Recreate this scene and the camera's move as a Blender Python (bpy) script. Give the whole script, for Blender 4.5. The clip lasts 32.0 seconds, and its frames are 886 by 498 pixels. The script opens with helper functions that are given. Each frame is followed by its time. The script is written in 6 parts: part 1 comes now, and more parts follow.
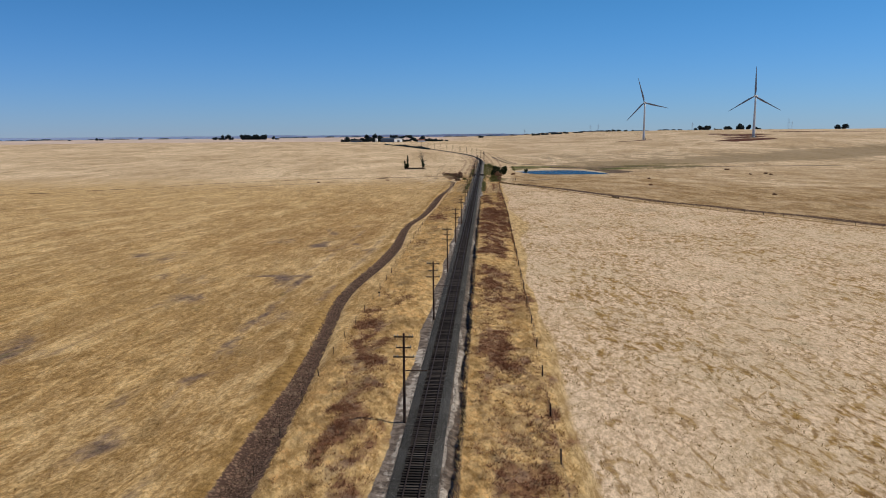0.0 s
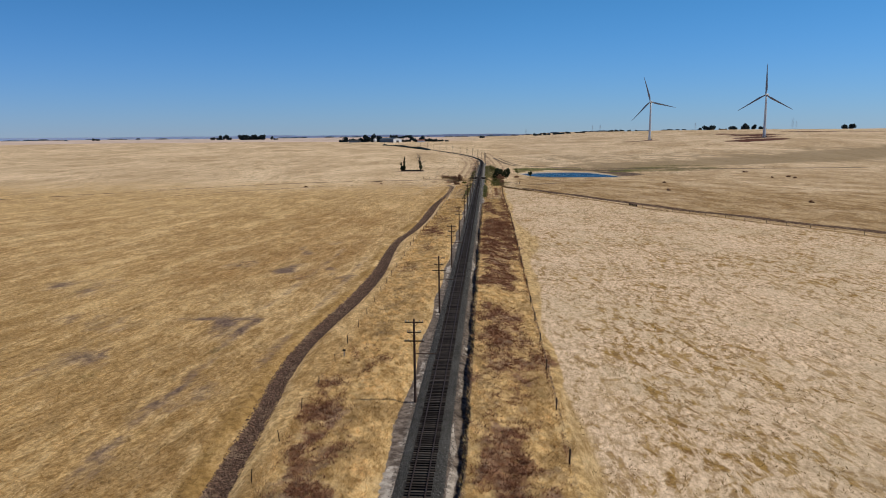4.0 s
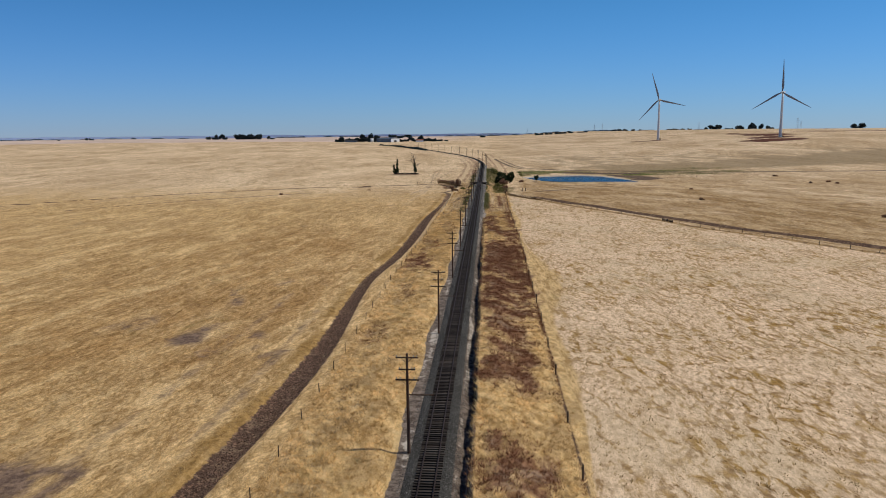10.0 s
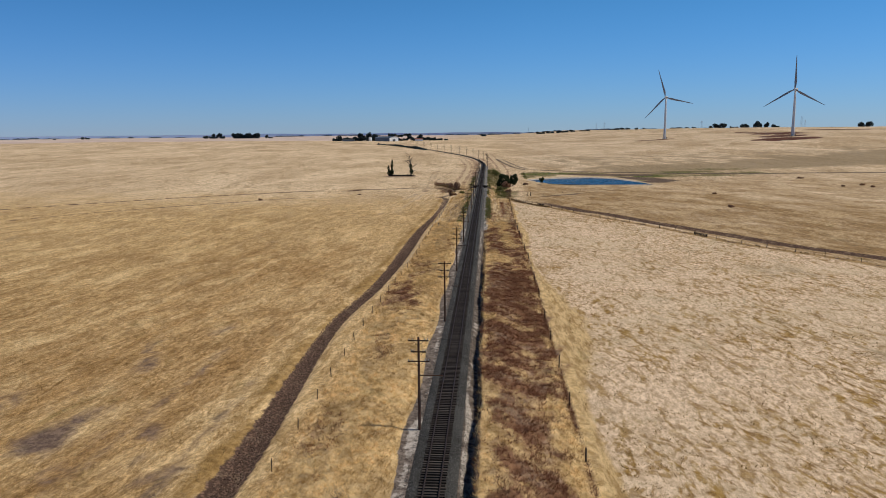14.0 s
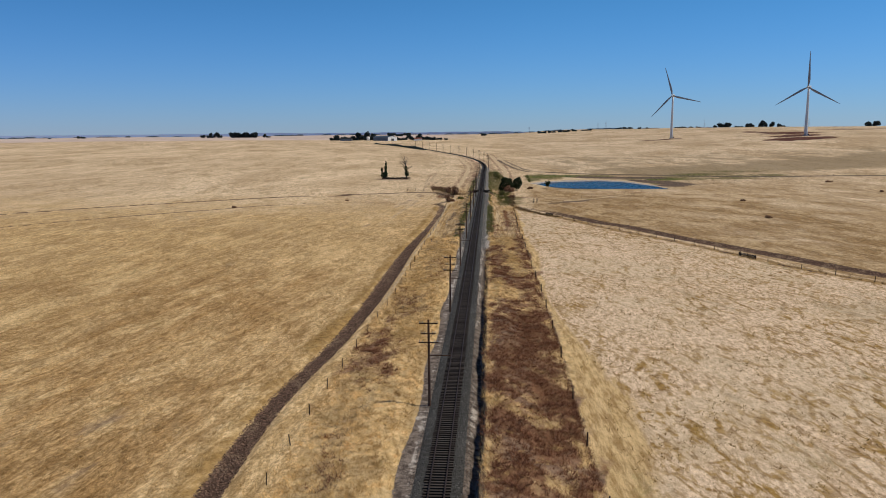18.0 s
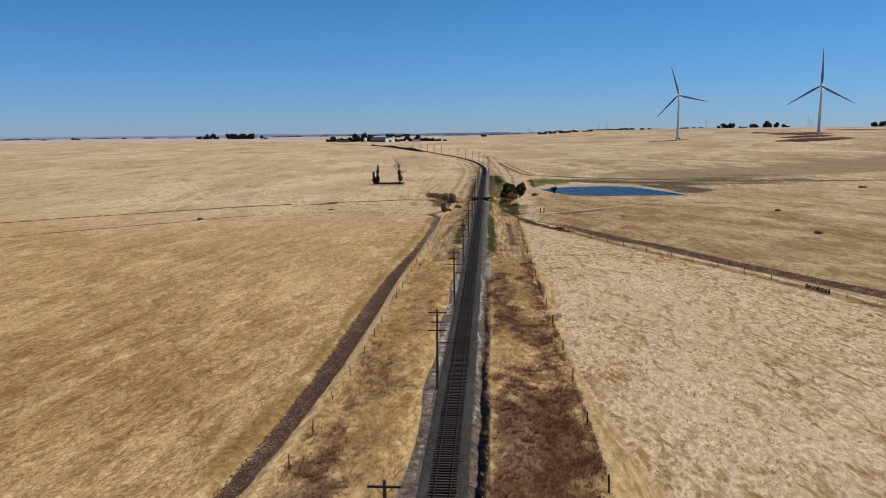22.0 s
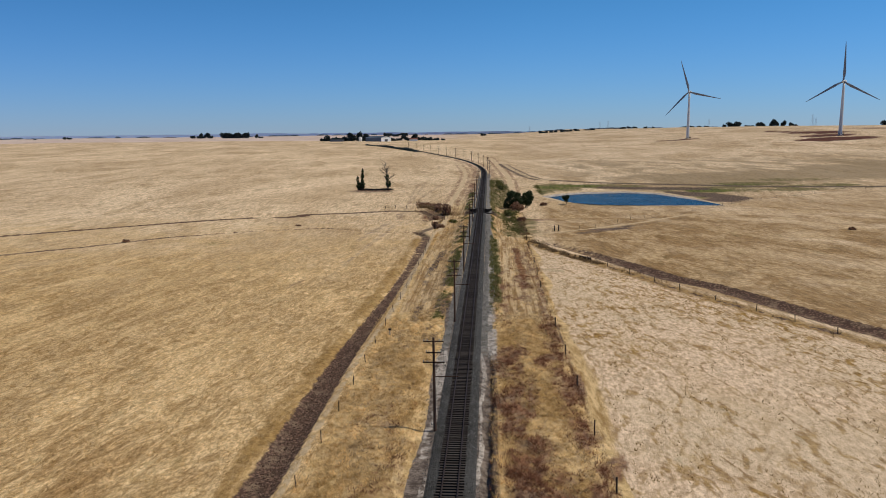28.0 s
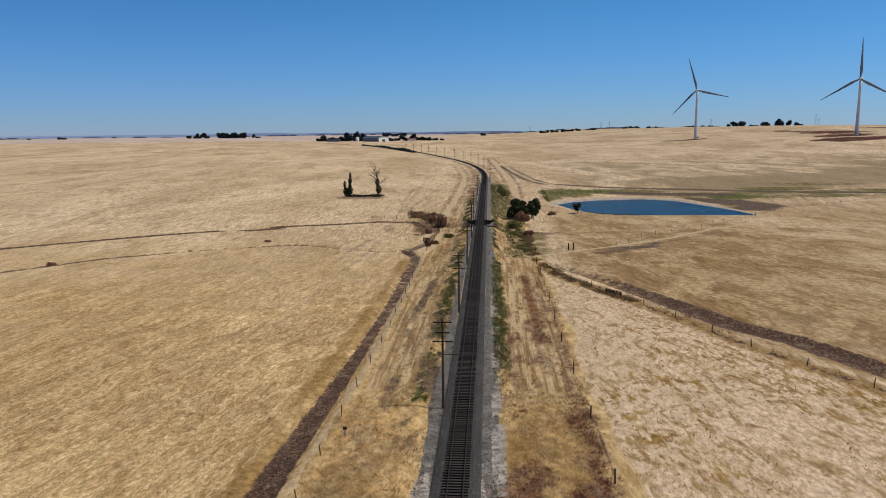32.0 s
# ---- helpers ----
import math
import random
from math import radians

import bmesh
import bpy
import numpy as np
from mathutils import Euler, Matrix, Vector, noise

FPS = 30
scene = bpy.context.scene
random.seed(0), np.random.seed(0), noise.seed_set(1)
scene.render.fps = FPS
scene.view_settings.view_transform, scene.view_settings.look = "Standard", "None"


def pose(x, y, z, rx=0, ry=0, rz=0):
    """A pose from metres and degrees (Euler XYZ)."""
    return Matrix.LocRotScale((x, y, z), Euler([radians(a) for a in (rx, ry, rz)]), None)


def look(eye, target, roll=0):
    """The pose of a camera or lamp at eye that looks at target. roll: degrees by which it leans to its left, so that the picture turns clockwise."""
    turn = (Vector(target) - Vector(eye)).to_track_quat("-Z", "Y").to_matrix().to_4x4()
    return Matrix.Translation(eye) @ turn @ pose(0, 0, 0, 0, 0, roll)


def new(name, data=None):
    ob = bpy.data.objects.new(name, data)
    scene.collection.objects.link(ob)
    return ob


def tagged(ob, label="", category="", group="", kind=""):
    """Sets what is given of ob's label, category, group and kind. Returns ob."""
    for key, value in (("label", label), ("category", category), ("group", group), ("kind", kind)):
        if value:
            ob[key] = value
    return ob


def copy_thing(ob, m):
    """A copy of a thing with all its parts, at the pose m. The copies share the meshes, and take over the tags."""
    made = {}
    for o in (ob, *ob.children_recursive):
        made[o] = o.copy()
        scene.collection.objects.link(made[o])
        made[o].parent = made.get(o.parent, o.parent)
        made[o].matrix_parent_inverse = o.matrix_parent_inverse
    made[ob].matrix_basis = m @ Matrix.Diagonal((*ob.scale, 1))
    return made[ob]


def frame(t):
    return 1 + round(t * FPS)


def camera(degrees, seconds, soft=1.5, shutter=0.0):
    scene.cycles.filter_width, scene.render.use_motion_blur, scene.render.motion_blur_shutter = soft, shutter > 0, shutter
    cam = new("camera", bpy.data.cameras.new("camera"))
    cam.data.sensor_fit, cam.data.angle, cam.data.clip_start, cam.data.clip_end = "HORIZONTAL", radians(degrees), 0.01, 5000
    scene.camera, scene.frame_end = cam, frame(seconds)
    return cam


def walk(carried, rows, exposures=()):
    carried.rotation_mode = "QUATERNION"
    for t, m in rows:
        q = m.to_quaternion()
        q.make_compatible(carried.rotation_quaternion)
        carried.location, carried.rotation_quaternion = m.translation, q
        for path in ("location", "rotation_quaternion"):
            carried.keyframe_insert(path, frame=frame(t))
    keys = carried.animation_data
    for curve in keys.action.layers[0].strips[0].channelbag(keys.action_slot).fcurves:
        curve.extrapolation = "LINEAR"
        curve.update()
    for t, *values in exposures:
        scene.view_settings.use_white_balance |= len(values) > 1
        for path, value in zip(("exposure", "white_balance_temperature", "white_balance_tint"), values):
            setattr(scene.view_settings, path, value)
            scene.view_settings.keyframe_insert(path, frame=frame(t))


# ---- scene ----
cam = camera(62.18, 32.0, soft=0.95)
# seconds, eye x, y, z, yaw, pitch, roll
ROWS = [
    (0.0, 6.619, 0.000, 30.033, 3.408, -8.935, 0.499),
    (0.5, 6.562, 4.630, 30.033, 3.421, -8.942, 0.489),
    (1.0, 6.506, 9.259, 30.034, 3.434, -8.935, 0.489),
    (1.5, 6.449, 13.889, 30.035, 3.447, -8.922, 0.479),
    (2.0, 6.393, 18.518, 30.036, 3.460, -8.929, 0.489),
    (2.5, 6.336, 23.148, 30.037, 3.473, -8.922, 0.499),
    (3.0, 6.280, 27.778, 30.037, 3.480, -8.929, 0.499),
    (3.5, 6.224, 32.407, 30.038, 3.480, -8.922, 0.499),
    (5.5, 5.998, 50.926, 30.041, 3.500, -8.981, 0.529),
    (6.0, 5.942, 55.555, 30.042, 3.506, -8.987, 0.529),
    (6.5, 5.885, 60.185, 30.043, 3.506, -9.001, 0.529),
    (7.0, 5.829, 64.815, 30.044, 3.513, -9.001, 0.519),
    (7.5, 5.772, 69.444, 30.044, 3.513, -9.001, 0.509),
    (8.0, 5.716, 74.074, 30.045, 3.526, -9.014, 0.509),
    (8.5, 5.659, 78.703, 30.046, 3.519, -8.994, 0.509),
    (9.0, 5.603, 83.333, 30.047, 3.526, -8.987, 0.509),
    (9.5, 5.547, 87.963, 30.048, 3.526, -8.981, 0.509),
    (10.0, 5.490, 92.592, 30.048, 3.519, -8.968, 0.499),
    (10.5, 5.434, 97.222, 30.049, 3.532, -8.974, 0.499),
    (11.0, 5.377, 101.852, 30.050, 3.545, -8.987, 0.509),
    (11.5, 5.321, 106.481, 30.051, 3.559, -9.014, 0.499),
    (12.0, 5.264, 111.111, 30.052, 3.572, -9.020, 0.519),
    (12.5, 5.208, 115.740, 30.052, 3.578, -9.033, 0.529),
    (13.0, 5.152, 120.370, 30.053, 3.578, -9.046, 0.529),
    (13.5, 5.095, 125.000, 30.054, 3.578, -9.053, 0.529),
    (14.0, 5.039, 129.629, 30.055, 3.572, -9.059, 0.529),
    (14.5, 4.982, 134.259, 30.055, 3.565, -9.059, 0.529),
    (16.5, 4.757, 152.777, 30.059, 3.578, -9.079, 0.479),
    (17.0, 4.700, 157.407, 30.059, 3.598, -9.086, 0.489),
    (17.5, 4.644, 162.037, 30.060, 3.617, -9.099, 0.479),
    (18.0, 4.587, 166.666, 30.061, 3.617, -9.112, 0.489),
    (18.5, 4.531, 171.296, 30.062, 3.617, -9.112, 0.499),
    (19.0, 4.475, 175.926, 30.063, 3.611, -9.118, 0.489),
    (19.5, 4.418, 180.555, 30.063, 3.617, -9.092, 0.509),
    (20.0, 4.362, 185.185, 30.064, 3.611, -9.086, 0.509),
    (20.5, 4.305, 189.815, 30.065, 3.611, -9.066, 0.529),
    (21.0, 4.249, 194.444, 30.066, 3.611, -9.059, 0.529),
    (21.5, 4.192, 199.074, 30.066, 3.604, -9.046, 0.539),
    (22.0, 4.136, 203.703, 30.067, 3.598, -9.033, 0.559),
    (22.5, 4.080, 208.333, 30.068, 3.591, -9.027, 0.579),
    (23.0, 4.023, 212.963, 30.069, 3.578, -9.033, 0.569),
    (23.5, 3.967, 217.592, 30.070, 3.578, -9.040, 0.569),
    (24.0, 3.910, 222.222, 30.070, 3.565, -9.033, 0.569),
    (24.5, 3.854, 226.852, 30.071, 3.565, -9.040, 0.579),
    (25.0, 3.797, 231.481, 30.072, 3.559, -9.046, 0.579),
    (25.5, 3.741, 236.111, 30.073, 3.559, -9.053, 0.579),
    (27.5, 3.515, 254.629, 30.076, 3.552, -9.105, 0.599),
    (28.0, 3.459, 259.259, 30.077, 3.559, -9.118, 0.599),
    (28.5, 3.403, 263.889, 30.077, 3.559, -9.125, 0.599),
    (29.0, 3.346, 268.518, 30.078, 3.565, -9.125, 0.589),
    (29.5, 3.290, 273.148, 30.079, 3.565, -9.132, 0.599),
    (30.0, 3.233, 277.778, 30.080, 3.572, -9.132, 0.609),
    (30.5, 3.177, 282.407, 30.081, 3.565, -9.132, 0.619),
    (31.0, 3.120, 287.037, 30.081, 3.565, -9.138, 0.619),
    (31.5, 3.064, 291.667, 30.082, 3.565, -9.132, 0.609),
    (32.0, 3.008, 296.296, 30.083, 3.559, -9.132, 0.619),
]
# the plan is drawn in units of 1.12 m, by which the rails lie at standard gauge
UNIT = 1.12
walk(cam, [(t, pose(UNIT * x, UNIT * y, UNIT * z, 90 + pitch, roll, yaw)) for t, x, y, z, yaw, pitch, roll in ROWS], exposures=[(0, 0.0), (32, 0.0)])

# ------------------------------------------------------------------ light
SUN_EL, SUN_AZ = 57.0, 87.0          # degrees; azimuth clockwise from +y
world = bpy.data.worlds.new("world")
scene.world = world
world.use_nodes = True
wn, wl = world.node_tree.nodes, world.node_tree.links
sky = wn.new("ShaderNodeTexSky")
sky.sky_type, sky.sun_disc = "NISHITA", False
sky.sun_elevation, sky.sun_rotation = radians(SUN_EL), radians(SUN_AZ)
sky.altitude, sky.air_density, sky.dust_density, sky.ozone_density = 0, 1.0, 0.0, 1.6
tint = wn.new("ShaderNodeMix")
tint.data_type, tint.blend_type = "RGBA", "MULTIPLY"
tint.inputs[0].default_value = 1.0
# the clear dry air of that day: hazy at the skyline, a deep blue above it
up, way = wn.new("ShaderNodeSeparateXYZ"), wn.new("ShaderNodeTexCoord")
air = wn.new("ShaderNodeValToRGB")
air.color_ramp.interpolation = "B_SPLINE"
air.color_ramp.elements[0].position, air.color_ramp.elements[0].color = 0.0, (0.335, 0.478, 0.98, 1)
air.color_ramp.elements[1].position, air.color_ramp.elements[1].color = 0.2, (0.155, 0.60, 0.92, 1)
far_up = air.color_ramp.elements.new(0.6)
far_up.color = (0.28, 0.31, 0.35, 1)
wl.new(way.outputs["Generated"], up.inputs[0])
wl.new(up.outputs["Z"], air.inputs[0])
wl.new(air.outputs[0], tint.inputs[7])
wl.new(sky.outputs[0], tint.inputs[6])
# a shade deeper away from the sun
side = wn.new("ShaderNodeMix")
side.data_type, side.blend_type = "RGBA", "MULTIPLY"
side.inputs[7].default_value = (0.90, 0.86, 0.90, 1)
away = wn.new("ShaderNodeMapRange")
away.inputs["From Min"].default_value, away.inputs["From Max"].default_value = 0.05, -0.6
wl.new(up.outputs["X"], away.inputs["Value"])
wl.new(away.outputs[0], side.inputs[0])
wl.new(tint.outputs[2], side.inputs[6])
wl.new(side.outputs[2], wn["Background"].inputs[0])
wn["Background"].inputs[1].default_value = 0.107
sun = new("sun", bpy.data.lights.new("sun", "SUN"))
sun.data.energy, sun.data.angle, sun.data.color = 2.98, radians(0.53), (1.0, 0.925, 0.79)
_el, _az = radians(SUN_EL), radians(SUN_AZ)
_to = Vector((math.cos(_el) * math.sin(_az), math.cos(_el) * math.cos(_az), math.sin(_el)))
sun.matrix_world = look(tuple(_to * 300), (0, 0, 0))


# ------------------------------------------------------------------ material tools
class Nodes:
    """A small node builder for one material."""

    def __init__(self, name, rough=0.9, spec=0.2):
        self.mat = bpy.data.materials.new(name)
        self.mat.use_nodes = True
        self.t = self.mat.node_tree
        self.b = self.t.nodes["Principled BSDF"]
        self.b.inputs["Roughness"].default_value = rough
        self.b.inputs["Specular IOR Level"].default_value = spec
        self.pos = self.add("ShaderNodeTexCoord").outputs["Object"]

    def add(self, kind):
        return self.t.nodes.new(kind)

    def put(self, value, socket):
        if isinstance(value, bpy.types.NodeSocket):
            self.t.links.new(value, socket)
        elif isinstance(value, tuple):
            socket.default_value = (*value, 1.0)[:len(socket.default_value)]
        else:
            socket.default_value = value

    def mapped(self, scale=(1, 1, 1), turn=0.0, vec=None):
        m = self.add("ShaderNodeMapping")
        self.put(vec or self.pos, m.inputs["Vector"])
        m.vector_type = "TEXTURE"
        m.inputs["Scale"].default_value = [1 / q for q in scale]
        m.inputs["Rotation"].default_value = (0, 0, radians(turn))
        return m.outputs[0]

    def noise(self, scale, detail=4.0, rough=0.55, vec=None, distort=0.0):
        n = self.add("ShaderNodeTexNoise")
        self.put(vec or self.pos, n.inputs["Vector"])
        n.inputs["Scale"].default_value, n.inputs["Detail"].default_value = scale, detail
        n.inputs["Roughness"].default_value, n.inputs["Distortion"].default_value = rough, distort
        return n.outputs["Fac"]

    def voronoi(self, scale, feature="F1", vec=None):
        n = self.add("ShaderNodeTexVoronoi")
        n.feature = feature
        self.put(vec or self.pos, n.inputs["Vector"])
        n.inputs["Scale"].default_value = scale
        return n.outputs[0]

    def warp(self, vec, scale, much, detail=3.0):
        """The place pushed about by a soft noise."""
        n, a = self.add("ShaderNodeTexNoise"), self.add("ShaderNodeVectorMath")
        self.put(vec, n.inputs["Vector"])
        n.inputs["Scale"].default_value, n.inputs["Detail"].default_value = scale, detail
        a.operation = "MULTIPLY_ADD"
        self.put(n.outputs["Color"], a.inputs[0])
        a.inputs[1].default_value = (much, much, 0)
        self.put(vec, a.inputs[2])
        return a.outputs[0]

    def math(self, op, a, b=0.0, clamp=False):
        n = self.add("ShaderNodeMath")
        n.operation, n.use_clamp = op, clamp
        self.put(a, n.inputs[0])
        self.put(b, n.inputs[1])
        return n.outputs[0]

    def step(self, v, lo, hi):
        n = self.add("ShaderNodeMapRange")
        n.interpolation_type = "SMOOTHSTEP"
        self.put(v, n.inputs["Value"])
        n.inputs["From Min"].default_value, n.inputs["From Max"].default_value = lo, hi
        return n.outputs[0]

    def mix(self, fac, a, b):
        n = self.add("ShaderNodeMix")
        n.data_type = "RGBA"
        self.put(fac, n.inputs[0])
        self.put(a, n.inputs[6])
        self.put(b, n.inputs[7])
        return n.outputs[2]

    def times(self, c, by):
        n = self.add("ShaderNodeMix")
        n.data_type, n.blend_type = "RGBA", "MULTIPLY"
        n.inputs[0].default_value = 1.0
        self.put(c, n.inputs[6])
        self.put(by, n.inputs[7])
        return n.outputs[2]

    def attr(self, name):
        n = self.add("ShaderNodeAttribute")
        n.attribute_name = name
        return n.outputs["Fac"]

    def random(self, island=False):
        return self.add("ShaderNodeNewGeometry").outputs["Random Per Island"] if island else self.add("ShaderNodeObjectInfo").outputs["Random"]

    def bump(self, height, strength=0.5, distance=0.1):
        n = self.add("ShaderNodeBump")
        n.inputs["Strength"].default_value, n.inputs["Distance"].default_value = strength, distance
        self.put(height, n.inputs["Height"])
        self.put(n.outputs[0], self.b.inputs["Normal"])

    def done(self, color):
        self.put(color, self.b.inputs["Base Color"])
        return self.mat


def plain(name, a, b, scale=2.0, rough=0.85, bump=0.3, dist=0.02, metal=0.0, spread=0.0, stretch=(1, 1, 1)):
    """Two tones mixed by grain at two scales, with a fine relief."""
    n = Nodes(name, rough)
    v = n.mapped(stretch)
    g = n.noise(scale, 6, 0.65, v)
    big = n.noise(scale * 0.17, 3, 0.5, v)
    f = n.math("ADD", n.math("MULTIPLY", g, 0.65), n.math("MULTIPLY", big, 0.35))
    if spread:
        f = n.math("ADD", f, n.math("MULTIPLY", n.math("SUBTRACT", n.random(), 0.5), spread))
    n.b.inputs["Metallic"].default_value = metal
    n.bump(g, bump, dist)
    return n.done(n.mix(n.step(f, 0.3, 0.7), a, b))


# ------------------------------------------------------------------ lie of the land
def ss(a, b, v):
    u = np.clip((v - a) / (b - a), 0, 1)
    return u * u * (3 - 2 * u)


def wave(x, y, size, seed, along=1.0):
    """Smooth uneven drifts between about 0 and 1, the given metres across, longer in y by along."""
    r = np.random.RandomState(seed)
    y = y / along
    wx = x + 0.35 * size * np.sin(y / size * 1.9 + seed) + 0.2 * size * np.sin(x / size * 3.1 + 2 * seed)
    wy = y + 0.35 * size * np.sin(x / size * 2.3 + 3 * seed)
    v = 0
    for k in range(9):
        a, f = r.uniform(0, 6.283), (6.283 / size) * r.uniform(0.35, 1.0) * (1 if k < 6 else 2.4)
        v = v + (1.0 if k < 6 else 0.5) * np.sin(f * (wx * math.cos(a) + wy * math.sin(a)) + r.uniform(0, 6.283))
    return np.clip(0.5 + v * 0.16, 0, 1)


def rise(y):
    return 12 * ss(480, 1900, y)


def line_x(y, ys, xs):
    return np.interp(y, ys, xs)


DITCH_Y = (-60, 40, 56, 68, 89, 115, 136, 150, 168, 194, 224, 247, 264, 293, 326, 353, 394, 430, 471, 484)
DITCH_X = (-14, -14.6, -15, -15.7, -16.6, -19, -21, -20, -18.4, -17.8, -19.4, -20.1, -17.7, -16.6, -16.4, -16.5, -15, -14.6, -15.1, -16)
TRACK_Y = (-200, 60, 160, 360, 560, 700, 760, 800, 840, 900, 974, 1044, 1160, 1276, 1376, 1473, 1640, 1900)
TRACK_X = (0.3, 0.3, 0.2, 0.1, 0.05, 0, 0.3, -0.8, -3.6, -11.2, -26, -46, -80, -121, -167, -219, -320, -500)
ROAD = ((190, 160), (140, 235), (112, 280), (88, 321), (73, 346), (58, 374), (46.5, 401), (40.5, 409), (35.5, 422), (28.7, 438.5), (24, 451), (17, 463))
FENCE_R = ((186, 148), (134, 226), (106, 271), (82, 313), (68, 338), (53, 371), (48, 380.5), (41, 394), (37.7, 401), (35.1, 408.5), (26.5, 430), (20.3, 444), (14.2, 461))
FAR_LANE = ((-330, 300), (-129, 485), (-97, 518), (-68, 544), (-58, 549.5), (-37, 559.7), (-24, 558.4), (-19, 543), (-17.4, 533.5), (-19.7, 527))
GULLY = ((-170, 380), (-106, 451), (-92, 473), (-76, 488), (-59, 500), (-52, 503), (-46.5, 502), (-35.5, 494), (-25, 488.7), (-20.9, 493), (-17.3, 483))
POND = ((32, 617), (37, 597), (47, 583), (61, 578), (81, 575.5), (103, 575), (100, 592), (92.5, 614), (86, 632), (73, 641), (52, 636), (41, 629))
POND_Z = -2.15


def smooth_line(ys, xs, step=2.0):
    """A dense smooth curve through a few points."""
    y = np.arange(ys[0], ys[-1], step)
    x = np.interp(y, ys, xs)
    k = np.hanning(23)
    k /= k.sum()
    pad = np.pad(x, 11, mode="edge")
    slope = x[-1] - x[-2]
    pad[-11:] = x[-1] + slope * np.arange(1, 12)
    return y, np.convolve(pad, k, "valid")


DY, DX = smooth_line(DITCH_Y, DITCH_X)
TY, TX = smooth_line(TRACK_Y, TRACK_X, 4.0)


def ditch_x(y):
    return np.interp(y, DY, DX)


def track_x(y):
    return np.interp(y, TY, TX)


def to_line(x, y, pts):
    """Distance from each place to a polyline."""
    best = np.full(np.shape(x), 1e9)
    for (ax, ay), (bx, by) in zip(pts, pts[1:]):
        dx, dy = bx - ax, by - ay
        u = np.clip(((x - ax) * dx + (y - ay) * dy) / (dx * dx + dy * dy), 0, 1)
        best = np.minimum(best, np.hypot(x - ax - u * dx, y - ay - u * dy))
    return best


def inside(x, y, pts):
    hit = np.zeros(np.shape(x), bool)
    for (ax, ay), (bx, by) in zip(pts, pts[1:] + pts[:1]):
        cut = ((ay > y) != (by > y)) & (x < (bx - ax) * (y - ay) / (by - ay + 1e-9) + ax)
        hit ^= cut
    return hit


def pond_d(x, y):
    d = to_line(x, y, POND + POND[:1])
    return np.where(inside(x, y, POND), -d, d)


def height(x, y):
    x, y = np.asarray(x, float), np.asarray(y, float)
    z = rise(y) + 20 * ss(10, 540, x) * ss(640, 1180, y)
    yc = 540 + 0.75 * np.clip(x, 0, 80)
    z = z - 2.6 * np.exp(-((y - yc) / np.where(y < yc, 75, 75)) ** 2) * ss(-140, -40, x) * (1 - ss(120, 240, x)) * np.maximum(ss(2.6, 9, np.abs(x)), 1.3 * np.exp(-((y - 536.5) / 7.4) ** 8))
    far = ss(40, 160, np.abs(x))
    z = z + far * (0.5 * np.sin(x / 61 + 1.3) * np.cos(y / 83) + 0.35 * np.sin((x + y) / 37) + 1.1 * np.sin(x / 240 + y / 390) * ss(200, 900, y))
    d = x - track_x(y)
    w = 1 - ss(350, 430, y)
    edge = 3.75 + 0.18 * np.sin(y / 5.3) + 0.12 * np.sin(y / 1.9) + 0.1 * np.sin(y * 2.1 + np.sin(y / 3))
    bank = 0.85 + 0.65 * ss(95, 120, y) * (1 - ss(272, 302, y))
    right = -0.42 * ss(2.2, 3.2, d) + (bank + 0.25 * np.sin(y / 9.1) * np.sin(y / 23)) * ss(0.0, 0.3, d - edge + 0.25) - (bank - 0.5) * ss(6, 12, d) - 0.2 * ss(12, 14.5, d)
    left = 0.40 * ss(3.7, 5.2, -d) - 0.40 * ss(7.5, 13, -d)
    z = z + np.where(d > 0, right * (1 - ss(325, 368, y)), left * w)
    lumps = wave(x, y, 2.6, 71, 1.2) - 0.35
    z = z + 0.55 * lumps * np.where(d > 0, ss(4.6, 5.6, d) * (1 - ss(12.6, 13.6, d)), 0.6 * ss(5, 6.5, -d) * (1 - ss(11.5, 13.5, -d))) * (1 - ss(345, 370, y))
    u = np.abs(x - ditch_x(y))
    z = z - 0.55 * (1 - ss(0.6, 2.3, u)) * (1 - ss(474, 484, y))
    z = z - 0.5 * (1 - ss(0.8, 2.4, to_line(x, y, ROAD)))
    z = z - 0.9 * (1 - ss(0.3, 1.6, to_line(x, y, GULLY))) * ss(-100, -70, x)
    z = z - 0.5 * (1 - ss(0.4, 1.6, to_line(x, y, FAR_LANE)))
    p = pond_d(x, y)
    z = np.where(p < 8, np.minimum(z, POND_Z + 0.09 * p + 0.02) * (1 - ss(0, 8, p)) + z * ss(0, 8, p), z)
    return z


def ground_z(x, y):
    return float(height(x, y))


# ------------------------------------------------------------------ mesh tools
def mesh_of(name, verts, faces, mats, smooth=False, index=None):
    me = bpy.data.meshes.new(name)
    me.from_pydata([tuple(v) for v in verts], [], [tuple(f) for f in faces])
    for m in (mats if isinstance(mats, (list, tuple)) else [mats]):
        me.materials.append(m)
    if index is not None:
        me.polygons.foreach_set("material_index", index)
    if smooth:
        me.polygons.foreach_set("use_smooth", [True] * len(me.polygons))
    me.update()
    return me


